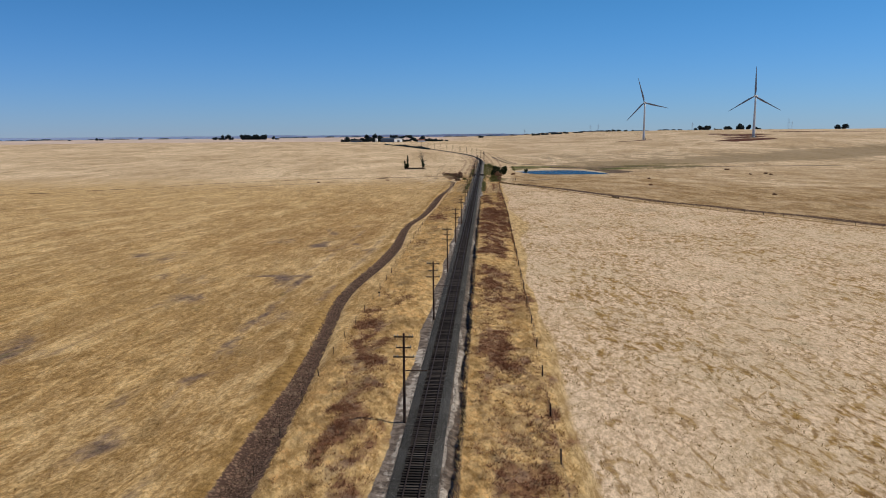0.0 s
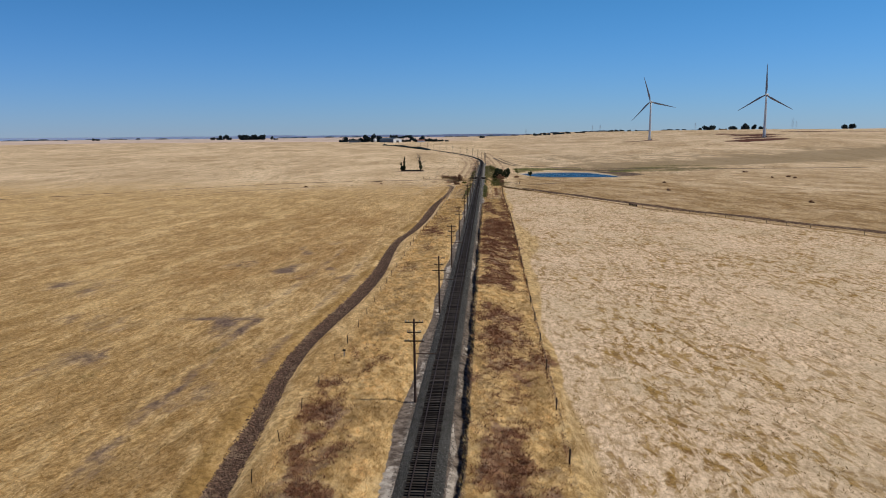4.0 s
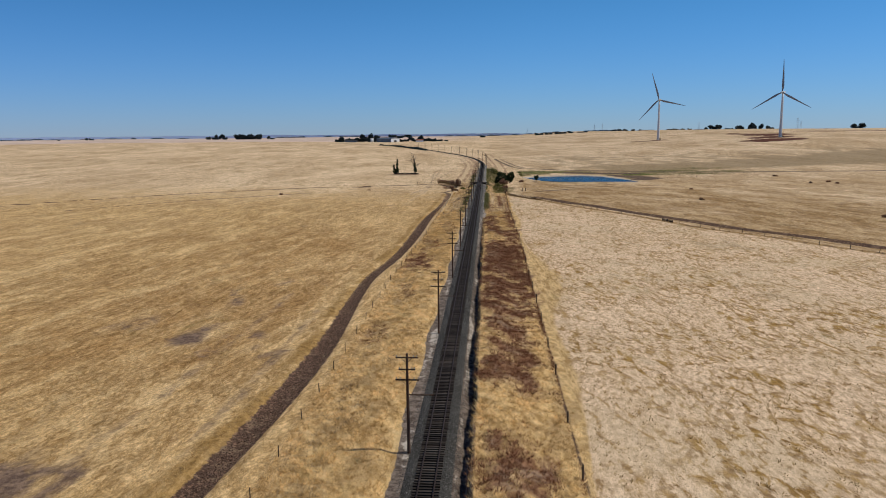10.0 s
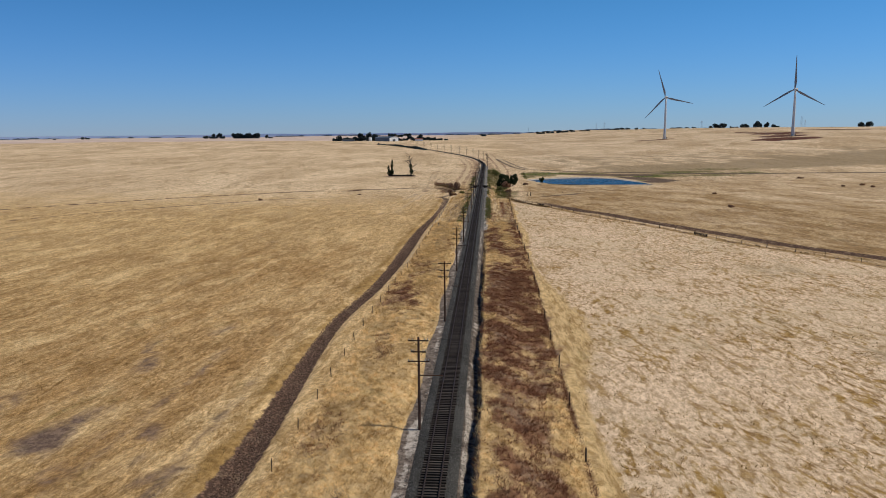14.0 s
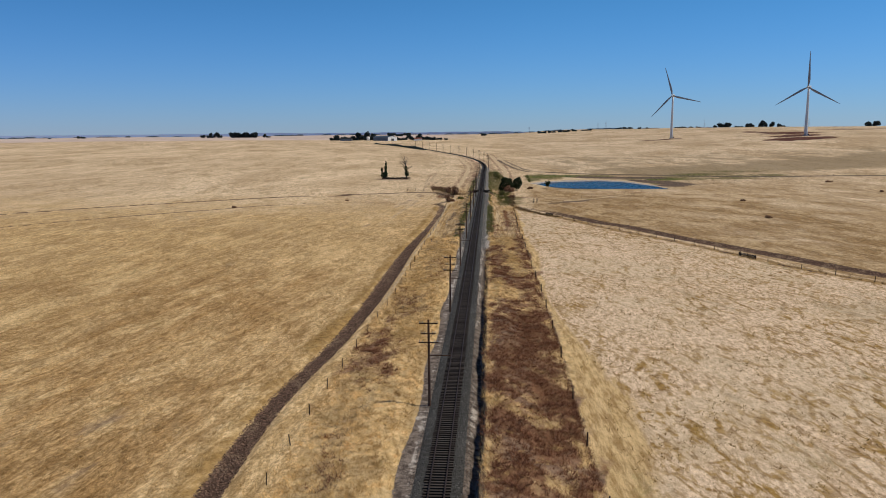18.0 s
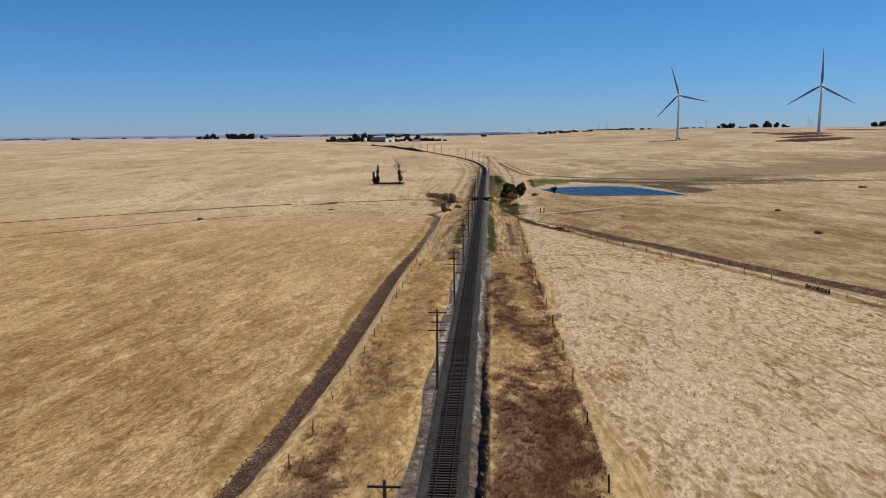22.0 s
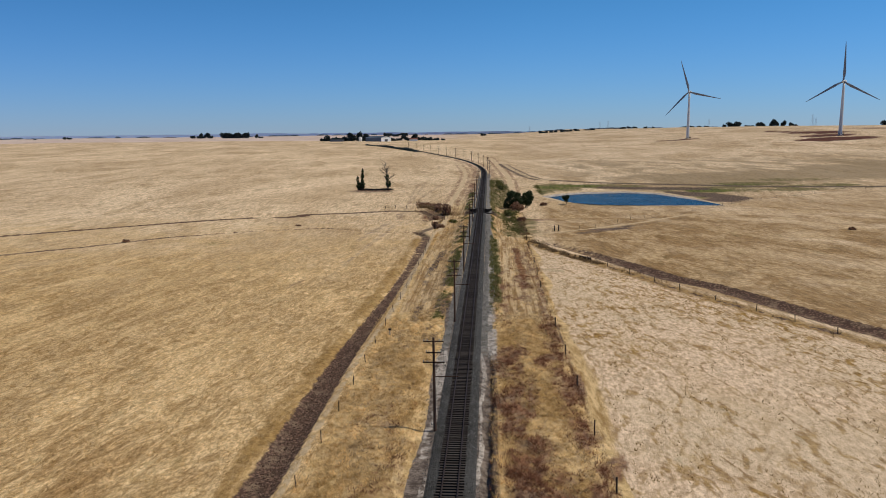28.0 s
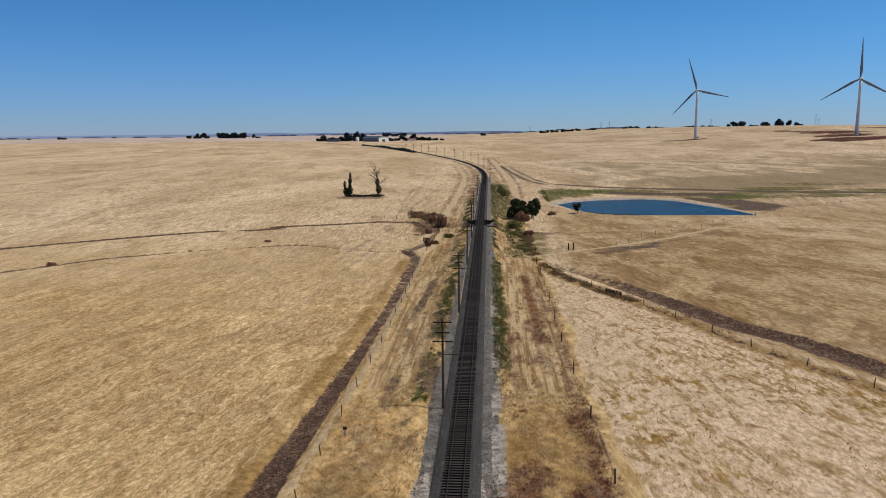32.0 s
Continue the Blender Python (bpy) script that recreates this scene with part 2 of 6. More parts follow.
def part(name, bm, material, parent, label="", smooth=False):
    """One mesh object from a bmesh (which it frees) or a mesh, under a thing or a part."""
    if isinstance(bm, bpy.types.Mesh):
        me = bm
    else:
        me = bpy.data.meshes.new(name)
        bmesh.ops.recalc_face_normals(bm, faces=bm.faces)
        bm.to_mesh(me)
        bm.free()
        me.materials.append(material)
        if smooth:
            me.polygons.foreach_set("use_smooth", [True] * len(me.polygons))
    ob = new(name, me)
    ob.parent = parent
    if label:
        tagged(ob, label)
    return ob


def thing(name, at, label, category, group="", kind="", turn=0.0):
    ob = new(name)
    ob.matrix_world = pose(at[0], at[1], at[2], 0, 0, turn)
    return tagged(ob, label, category, group, kind)


def box(bm, size, at=(0, 0, 0), turn=(0, 0, 0), bevel=0.0):
    m = pose(*at, *turn) @ Matrix.Diagonal((*size, 1))
    got = bmesh.ops.create_cube(bm, size=1, matrix=m)["verts"]
    if bevel:
        edges = list({e for v in got for e in v.link_edges})
        bmesh.ops.bevel(bm, geom=edges, offset=bevel, segments=1, affect="EDGES")
    return bm


def tube(bm, a, b, r0, r1, sides=8, cap=True):
    a, b = Vector(a), Vector(b)
    m = Matrix.Translation((a + b) / 2) @ (b - a).to_track_quat("Z", "Y").to_matrix().to_4x4()
    bmesh.ops.create_cone(bm, cap_ends=cap, segments=sides, radius1=r0, radius2=r1, depth=(b - a).length, matrix=m)
    return bm


# ------------------------------------------------------------------ materials
def gold_tone(n):
    """Tall golden grass, combed into long soft streaks, with darker and paler drifts."""
    lay = n.noise(0.5, 8, 0.74, n.mapped((1.0, 0.3, 1.0), -8), 1.6)
    fine = n.noise(1.5, 6, 0.78, n.mapped((1.0, 0.42, 1.0), -14), 0.5)
    drift = n.noise(0.12, 7, 0.7, n.mapped((1.0, 0.3, 1.0), -6), 0.8)
    blot = n.noise(0.06, 6, 0.66, n.mapped((0.8, 0.6, 1.0), 30), 0.8)
    big = n.noise(0.02, 3, 0.5)
    c = n.mix(n.step(lay, 0.36, 0.64), (0.25, 0.142, 0.043), (0.53, 0.34, 0.13))
    c = n.mix(n.math("MULTIPLY", n.step(fine, 0.48, 0.66), 0.55), c, (0.70, 0.50, 0.24))
    c = n.mix(n.math("MULTIPLY", n.step(fine, 0.49, 0.34), 0.65), c, (0.15, 0.082, 0.024))
    c = n.mix(n.math("MULTIPLY", n.step(blot, 0.46, 0.60), 0.65), c, (0.24, 0.13, 0.034))
    c = n.mix(n.math("MULTIPLY", n.step(drift, 0.52, 0.68), 0.5), c, (0.205, 0.122, 0.043))
    c = n.mix(n.math("MULTIPLY", n.step(drift, 0.48, 0.35), 0.75), c, (0.72, 0.535, 0.285))
    swirl = n.noise(0.3, 6, 0.7, n.warp(n.mapped((1.0, 0.36, 1.0), 10), 0.2, 3.0))
    c = n.mix(n.math("MULTIPLY", n.step(swirl, 0.53, 0.63), 0.55), c, (0.185, 0.112, 0.036))
    c = n.mix(n.math("MULTIPLY", n.step(swirl, 0.46, 0.36), 0.45), c, (0.74, 0.56, 0.31))
    swath = n.noise(0.42, 6, 0.7, n.warp(n.mapped((1.0, 0.075, 1.0), -5), 0.05, 4.0))
    c = n.mix(n.math("MULTIPLY", n.step(swath, 0.5, 0.64), 0.5), c, (0.23, 0.135, 0.042))
    c = n.mix(n.math("MULTIPLY", n.step(swath, 0.48, 0.36), 0.4), c, (0.72, 0.54, 0.28))
    return n.mix(n.math("MULTIPLY", n.step(big, 0.46, 0.66), 0.2), c, (0.50, 0.35, 0.16)), lay


def strip_tone(n):
    """Rank grass and weeds of the railway strip."""
    fine = n.noise(0.9, 6, 0.75, n.mapped((1.0, 0.45, 1.0), 20))
    mid = n.noise(0.2, 7, 0.68, n.mapped((1.0, 0.6, 1.0), 0))
    c = n.mix(n.step(fine, 0.38, 0.62), (0.36, 0.22, 0.078), (0.80, 0.57, 0.275))
    c = n.mix(n.math("MULTIPLY", n.step(mid, 0.48, 0.62), 0.65), c, (0.27, 0.168, 0.07))
    return n.mix(n.math("MULTIPLY", n.step(mid, 0.46, 0.3), 0.5), c, (0.62, 0.50, 0.30))


def ground_material():
    n = Nodes("dry_ground", 0.95, 0.1)
    mid = n.noise(0.11, 5, 0.6)
    fine = n.noise(0.9, 6, 0.7)
    grit = n.noise(4.0, 4, 0.7)
    gold, lay = gold_tone(n)
    # pale mown field with a broken web of worn tracks
    v = n.mapped((1, 0.34, 1), 3)
    w = n.mapped((1, 0.42, 1), -4)
    grain = n.noise(1.7, 8, 0.8, w)
    pale = n.mix(n.step(grain, 0.38, 0.62), (0.51, 0.362, 0.232), (0.925, 0.735, 0.535))
    pale = n.mix(n.math("MULTIPLY", n.step(n.noise(0.035, 4, 0.6), 0.44, 0.62), 0.45), pale, (0.64, 0.515, 0.35))
    chew = n.step(n.noise(0.9, 6, 0.8, w), 0.38, 0.56)
    tan = n.math("MULTIPLY", n.step(n.noise(0.12, 6, 0.72, v), 0.50, 0.64), chew)
    pale = n.mix(n.math("MULTIPLY", tan, 0.25), pale, (0.44, 0.29, 0.12))

    def vein(scale, wide, much, turn):
        q = n.warp(n.mapped((1, 0.36, 1), turn), 0.9, 0.7, 3.0)
        off = n.math("ABSOLUTE", n.math("SUBTRACT", n.noise(scale, 1.4, 0.5, q), 0.5))
        return n.math("MULTIPLY", n.math("SUBTRACT", 1.0, n.step(off, wide, wide * 2.6)), much)

    here = n.step(n.noise(0.045, 4, 0.6, n.mapped((1, 0.5, 1), 0)), 0.40, 0.56)
    torn = n.step(n.noise(1.0, 6, 0.75, n.mapped((1, 0.3, 1), 6)), 0.44, 0.55)
    veins = n.math("MAXIMUM", n.math("MULTIPLY", vein(0.24, 0.020, 1.0, 25), here), n.math("MAXIMUM", n.math("MULTIPLY", vein(0.36, 0.018, 0.8, -32), n.math("ADD", 0.35, n.math("MULTIPLY", here, 0.65))), vein(0.19, 0.012, 0.75, 5)))
    worn = n.math("MULTIPLY", veins, torn)
    pale = n.mix(n.math("MULTIPLY", worn, 0.95), pale, n.mix(n.step(fine, 0.4, 0.6), (0.20, 0.105, 0.026), (0.40, 0.245, 0.07)))
    tuft = n.math("MULTIPLY", n.math("MULTIPLY", n.step(n.noise(0.3, 7, 0.76, v), 0.53, 0.62), here), torn)
    pale = n.mix(n.math("MULTIPLY", tuft, 0.7), pale, (0.40, 0.25, 0.072))
    speck = n.step(n.noise(2.6, 6, 0.82, n.mapped((1, 0.6, 1), -26)), 0.57, 0.62)
    pale = n.mix(n.math("MULTIPLY", speck, 0.8), pale, (0.20, 0.12, 0.046))
    # far grazed slopes
    band = n.noise(0.02, 6, 0.66, n.mapped((0.7, 0.3, 1.0), 4), 0.9)
    fleck = n.noise(0.6, 8, 0.82, n.mapped((1.0, 0.10, 1.0), -6))
    dust = n.noise(1.6, 5, 0.8, n.mapped((1.0, 0.12, 1.0), 5))
    blot = n.noise(0.055, 7, 0.74, n.mapped((1.0, 0.3, 1.0), 12), 0.5)
    slope = n.mix(n.step(band, 0.36, 0.64), (0.55, 0.415, 0.265), (0.77, 0.615, 0.425))
    slope = n.mix(n.math("MULTIPLY", n.attr("hill"), 0.72), slope, n.mix(n.step(band, 0.36, 0.64), (0.49, 0.37, 0.24), (0.72, 0.58, 0.42)))
    slope = n.mix(n.math("MULTIPLY", n.step(blot, 0.5, 0.62), 0.5), slope, (0.34, 0.23, 0.115))
    slope = n.mix(n.math("MULTIPLY", n.step(fleck, 0.51, 0.6), 0.5), slope, (0.30, 0.195, 0.09))
    slope = n.mix(n.math("MULTIPLY", n.step(fleck, 0.46, 0.36), 0.55), slope, (0.84, 0.675, 0.46))
    slope = n.times(slope, n.mix(n.step(dust, 0.4, 0.6), (0.72, 0.69, 0.65), (1.24, 1.23, 1.22)))
    # far plain paled to pinkish grey, distance haze put into the ground colour
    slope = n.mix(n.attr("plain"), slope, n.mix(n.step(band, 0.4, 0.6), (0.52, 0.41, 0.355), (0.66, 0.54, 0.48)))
    strip = strip_tone(n)
    # strip grass lightened too, for its sheen at a low view
    strip = n.mix(n.math("MULTIPLY", n.attr("paled"), 0.45), strip, n.mix(n.step(fine, 0.38, 0.62), (0.50, 0.36, 0.18), (0.88, 0.69, 0.42)))
    fallow = n.mix(n.step(n.noise(0.9, 8, 0.82, n.mapped((1, 0.25, 1), 8)), 0.38, 0.62), (0.165, 0.095, 0.034), (0.37, 0.232, 0.10))
    fallow = n.mix(n.math("MULTIPLY", n.step(n.noise(0.10, 9, 0.82, n.mapped((1, 0.4, 1), 12), 0.4), 0.45, 0.56), 0.75), fallow, n.mix(n.step(fine, 0.4, 0.6), (0.38, 0.255, 0.125), (0.72, 0.545, 0.33)))

    def mask(name, scale=0.8, much=0.9):
        w = n.math("MULTIPLY", n.math("SUBTRACT", n.noise(scale, 5, 0.65), 0.5), much)
        return n.step(n.math("ADD", n.attr(name), w), 0.4, 0.6)

    def soft(name, scale=0.4, much=1.0, stretch=1.0, turn=0.0):
        v = n.mapped((1.0, stretch, 1.0), turn)
        a = n.math("MULTIPLY", n.math("SUBTRACT", n.noise(scale, 8, 0.72, v, 0.6), 0.5), much * 1.6)
        return n.step(n.math("ADD", n.attr(name), a), 0.18, 0.82)

    # grass paled further off, painting its sheen at a grazing view
    paled_gold = n.mix(0.7, gold, n.mix(n.step(lay, 0.38, 0.62), (0.54, 0.385, 0.20), (0.92, 0.73, 0.45)))
    c = n.mix(n.attr("paled"), gold, paled_gold)
    # browner grass, also darkened for the shade between stalks seen from above
    c = n.mix(n.math("MULTIPLY", soft("tawny", 0.12, 1.2, 0.3, -6), 0.8), c, n.mix(n.step(lay, 0.36, 0.64), (0.19, 0.10, 0.032), (0.46, 0.275, 0.105)))
    straw = n.noise(2.4, 7, 0.82, n.mapped((1.0, 0.5, 1.0), -14))
    c = n.times(c, n.mix(n.step(straw, 0.41, 0.59), (0.74, 0.70, 0.64), (1.30, 1.28, 1.26)))
    c = n.mix(mask("mown", 0.45, 0.5), c, pale)
    comb = n.noise(1.5, 6, 0.78, n.mapped((1.0, 0.16, 1.0), 3))
    c = n.mix(n.math("MULTIPLY", soft("verge", 0.5, 0.9, 0.4), 0.9), c, n.mix(n.step(comb, 0.38, 0.62), (0.36, 0.225, 0.085), (0.74, 0.54, 0.28)))
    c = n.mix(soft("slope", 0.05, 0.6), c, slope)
    c = n.mix(n.math("MULTIPLY", soft("fallow", 0.045, 1.3, 0.6, 30), 0.9), c, fallow)
    c = n.mix(n.math("MULTIPLY", soft("olive", 0.06, 1.9, 0.4, 10), 0.75), c, n.mix(n.step(fleck, 0.38, 0.62), (0.17, 0.125, 0.07), (0.34, 0.26, 0.155)))
    c = n.mix(mask("strip", 0.7, 0.7), c, strip)
    rut = n.noise(1.1, 5, 0.7, n.mapped((1.0, 0.045, 1.0), 0), 0.25)
    ruts = n.mix(n.step(rut, 0.4, 0.6), (0.27, 0.165, 0.075), (0.68, 0.52, 0.315))
    ruts = n.mix(n.math("MULTIPLY", n.step(fine, 0.48, 0.62), 0.5), ruts, (0.40, 0.265, 0.12))
    c = n.mix(mask("ruts", 0.5, 0.6), c, ruts)
    c = n.mix(n.math("MULTIPLY", soft("rank", 0.5, 0.9, 0.4), 0.85), c, n.mix(n.step(fine, 0.38, 0.62), (0.20, 0.115, 0.034), (0.40, 0.25, 0.088)))
    c = n.mix(n.math("MULTIPLY", soft("bare", 0.35, 1.0, 0.5, -10), 0.95), c, n.mix(n.step(fine, 0.4, 0.65), (0.105, 0.07, 0.06), (0.27, 0.19, 0.145)))
    dead = n.mix(n.step(fine, 0.36, 0.66), (0.11, 0.045, 0.029), (0.265, 0.13, 0.077))
    dead = n.mix(n.math("MULTIPLY", n.step(n.noise(0.22, 6, 0.7), 0.46, 0.6), 0.7), dead, n.mix(n.step(fine, 0.4, 0.62), (0.17, 0.115, 0.095), (0.36, 0.26, 0.19)))
    dead = n.mix(n.math("MULTIPLY", n.step(n.noise(0.7, 7, 0.75), 0.54, 0.64), 0.75), dead, (0.46, 0.31, 0.13))
    dead = n.mix(n.math("MULTIPLY", soft("umber", 0.25, 1.0, 0.6), 0.9), dead, n.mix(n.step(fine, 0.36, 0.66), (0.05, 0.019, 0.012), (0.16, 0.062, 0.034)))
    c = n.mix(n.math("MULTIPLY", soft("brown", 0.4, 1.3, 0.45), 0.9), c, dead)
    c = n.mix(n.math("MULTIPLY", soft("rust", 0.6, 1.1, 0.4), 0.9), c, n.mix(n.step(fine, 0.38, 0.62), (0.16, 0.068, 0.03), (0.36, 0.19, 0.09)))
    c = n.mix(mask("red", 0.07, 1.3), c, n.mix(n.step(fleck, 0.38, 0.62), (0.062, 0.023, 0.015), (0.15, 0.062, 0.04)))
    c = n.mix(n.math("MULTIPLY", soft("gray", 0.5, 1.2), 0.85), c, n.mix(n.step(fine, 0.35, 0.7), (0.22, 0.16, 0.10), (0.44, 0.34, 0.22)))
    green = n.mix(n.step(fine, 0.35, 0.7), (0.055, 0.06, 0.017), (0.19, 0.18, 0.055))
    green = n.mix(n.math("MULTIPLY", n.step(n.noise(0.16, 8, 0.8, n.mapped((0.8, 0.4, 1), 0)), 0.47, 0.6), 0.8), green, (0.20, 0.145, 0.075))
    green = n.mix(n.math("MULTIPLY", n.step(fleck, 0.47, 0.58), 0.42), green, (0.33, 0.25, 0.13))
    c = n.mix(n.math("MULTIPLY", soft("green", 0.2, 1.5, 0.6), 0.92), c, green)
    c = n.mix(n.math("MULTIPLY", soft("lush", 0.14, 1.5, 0.45), 0.9), c, n.mix(n.step(fleck, 0.36, 0.62), (0.04, 0.052, 0.012), (0.17, 0.18, 0.045)))
    # dark mud, and shade painted at the bank foot and under the trestle
    c = n.mix(n.math("MULTIPLY", soft("mud_and_shade", 0.5, 1.0), 0.95), c, n.mix(n.step(n.noise(1.9, 7, 0.8), 0.42, 0.6), (0.052, 0.036, 0.029), (0.21, 0.15, 0.112)))
    chalk = n.mix(n.step(n.noise(0.9, 7, 0.78), 0.4, 0.62), (0.085, 0.066, 0.056), (0.27, 0.225, 0.195))
    c = n.mix(mask("chalk", 0.9, 0.8), c, chalk)
    clod = n.mix(n.step(n.voronoi(2.2), 0.15, 0.55), (0.235, 0.145, 0.103), (0.088, 0.054, 0.04))
    clod = n.mix(n.math("MULTIPLY", n.step(n.noise(0.5, 7, 0.75), 0.5, 0.62), 0.6), clod, (0.30, 0.22, 0.15))
    rough = n.math("ADD", n.math("MULTIPLY", n.math("SUBTRACT", n.noise(0.55, 8, 0.78), 0.5), 1.6), n.attr("ditch"))
    c = n.mix(n.step(rough, 0.36, 0.64), c, clod)
    c = n.mix(mask("lane", 0.5, 1.3), c, n.mix(n.step(fine, 0.35, 0.65), (0.48, 0.36, 0.22), (0.66, 0.52, 0.34)))
    stones = n.mix(n.step(n.voronoi(7.0), 0.1, 0.7), (0.31, 0.298, 0.28), (0.11, 0.104, 0.096))
    stones = n.mix(n.math("MULTIPLY", n.step(n.noise(0.35, 6, 0.7), 0.45, 0.6), 0.55), stones, (0.33, 0.318, 0.30))
    stones = n.mix(n.math("MULTIPLY", n.step(n.noise(0.5, 6, 0.7), 0.54, 0.64), 0.6), stones, (0.13, 0.105, 0.08))
    c = n.mix(mask("gravel", 1.1, 1.5), c, stones)
    c = n.mix(mask("white", 1.0, 1.5), c, n.mix(n.step(fine, 0.35, 0.65), (0.26, 0.23, 0.205), (0.58, 0.53, 0.485)))
    h = n.math("ADD", n.math("MULTIPLY", fine, 0.6), n.math("MULTIPLY", grit, 0.4))
    n.bump(n.math("ADD", h, n.math("MULTIPLY", lay, 0.6)), 0.7, 0.4)
    return n.done(n.times(c, (1.0, 0.972, 0.945)))


def gravel_material():
    n = Nodes("ballast_stone", 0.9, 0.2)
    v = n.voronoi(9.0)
    g = n.noise(1.1, 5, 0.6)
    big = n.noise(0.12, 3, 0.5)
    grit = n.noise(3.2, 7, 0.82)
    c = n.mix(n.step(v, 0.1, 0.7), (0.085, 0.082, 0.078), (0.024, 0.023, 0.021))
    c = n.mix(n.math("MULTIPLY", n.step(grit, 0.5, 0.62), 0.6), c, (0.14, 0.135, 0.128))
    c = n.mix(n.math("MULTIPLY", n.step(grit, 0.46, 0.36), 0.6), c, (0.02, 0.018, 0.016))
    c = n.mix(n.math("MULTIPLY", n.step(g, 0.45, 0.7), 0.45), c, (0.055, 0.048, 0.04))
    c = n.mix(n.math("MULTIPLY", n.step(big, 0.45, 0.65), 0.45), c, (0.10, 0.098, 0.094))
    oil = n.add("ShaderNodeSeparateXYZ")
    n.put(n.pos, oil.inputs[0])
    mid = n.math("MULTIPLY", n.step(n.math("ABSOLUTE", n.math("ADD", oil.outputs["X"], n.math("MULTIPLY", g, -0.15))), 1.35, 1.0), n.step(oil.outputs["Y"], 760, 700))
    c = n.mix(n.math("MULTIPLY", mid, 0.5), c, (0.022, 0.019, 0.017))
    xyz = n.add("ShaderNodeSeparateXYZ")
    n.put(n.pos, xyz.inputs[0])
    fresh = n.math("MULTIPLY", n.step(n.math("ADD", xyz.outputs["Y"], n.math("MULTIPLY", g, 40.0)), 345, 400), 0.55)
    c = n.mix(fresh, c, n.mix(n.step(v, 0.1, 0.7), (0.15, 0.142, 0.133), (0.042, 0.039, 0.036)))
    n.bump(v, 0.8, 0.05)
    return n.done(c)


def blade_material(name, a, b, glow=0.25, tone=None, much=0.15):
    """Dry blades: each island its own tone, a little light passing through."""
    n = Nodes(name, 0.8, 0.15)
    c = n.mix(n.random(True), a, b)
    if tone:
        c = n.mix(much, n.times(tone(n), (1.18, 1.18, 1.18)), c)
    n.done(c)
    tr = n.add("ShaderNodeBsdfTranslucent")
    n.put(c, tr.inputs[0])
    mx = n.add("ShaderNodeMixShader")
    mx.inputs[0].default_value = glow
    out = n.t.nodes["Material Output"]
    n.t.links.new(n.b.outputs[0], mx.inputs[1])
    n.t.links.new(tr.outputs[0], mx.inputs[2])
    n.t.links.new(mx.outputs[0], out.inputs[0])
    return n.mat


M_GROUND = ground_material()
M_BALLAST = gravel_material()
M_TIE = plain("weathered_tie", (0.026, 0.02, 0.017), (0.082, 0.066, 0.057), 3.0, 0.9, 0.6, 0.02, spread=0.5, stretch=(0.4, 4, 4))
M_RAIL = plain("rusty_rail", (0.026, 0.017, 0.014), (0.06, 0.04, 0.032), 5, 0.6, 0.2, 0.005, metal=0.3)
M_POLE = plain("creosoted_pole", (0.05, 0.03, 0.022), (0.13, 0.078, 0.055), 4, 0.85, 0.5, 0.02, spread=0.4, stretch=(3, 3, 0.3))
M_GLASS = plain("insulator_glass", (0.25, 0.30, 0.30), (0.4, 0.45, 0.45), 6, 0.25, 0.0)
M_POST = plain("grey_fence_post", (0.035, 0.026, 0.02), (0.11, 0.085, 0.066), 6, 0.9, 0.5, 0.02, spread=0.4, stretch=(3, 3, 0.4))
M_STEELPOST = plain("rusty_steel_post", (0.06, 0.045, 0.04), (0.13, 0.09, 0.07), 8, 0.7, 0.2, 0.004, metal=0.4)
M_WHITE = plain("white_turbine_paint", (0.62, 0.64, 0.66), (0.72, 0.74, 0.76), 0.4, 0.45, 0.05, 0.01)
# blades darkened to grey-blue, their shaded faces put into the colour
M_BLADE = plain("shaded_turbine_blade", (0.20, 0.22, 0.26), (0.26, 0.28, 0.32), 0.3, 0.5, 0.05, 0.01)
M_CONC = plain("grey_concrete", (0.30, 0.28, 0.26), (0.45, 0.43, 0.40), 2, 0.9, 0.3, 0.02)
M_TIMBER = plain("black_bridge_timber", (0.012, 0.010, 0.009), (0.05, 0.04, 0.034), 4, 0.9, 0.5, 0.02, spread=0.4)
M_DRYGRASS = blade_material("dry_grass_blade", (0.56, 0.38, 0.17), (0.93, 0.71, 0.39), 0.5, strip_tone)
M_FIELD = blade_material("field_grass_blade", (0.58, 0.40, 0.18), (0.94, 0.74, 0.43), 0.5, lambda n: gold_tone(n)[0])
M_BROWN = blade_material("brown_weed_blade", (0.095, 0.04, 0.027), (0.39, 0.185, 0.10), 0.4)
M_GRAYWEED = blade_material("grey_weed_blade", (0.30, 0.21, 0.12), (0.60, 0.45, 0.26), 0.45)
M_SCRUB = blade_material("dark_scrub_blade", (0.10, 0.062, 0.035), (0.40, 0.27, 0.14), 0.35)
M_STUBBLE = blade_material("stubble_blade", (0.22, 0.13, 0.045), (0.52, 0.36, 0.15), 0.3)
M_GREEN = blade_material("green_weed_blade", (0.07, 0.08, 0.024), (0.26, 0.24, 0.09), 0.35)
M_LEAF = blade_material("dark_leaf", (0.018, 0.028, 0.012), (0.055, 0.075, 0.03), 0.2)
# far leaves tinted bluish, distance haze mixed into their colour
M_LEAF_FAR = blade_material("far_leaf", (0.022, 0.034, 0.036), (0.055, 0.072, 0.075), 0.15)
M_LEAF_DRY = blade_material("reddish_dry_leaf", (0.15, 0.075, 0.048), (0.40, 0.24, 0.15), 0.25)
M_BARK = plain("grey_bark", (0.05, 0.04, 0.033), (0.13, 0.105, 0.085), 5, 0.9, 0.6, 0.03, stretch=(3, 3, 0.6))
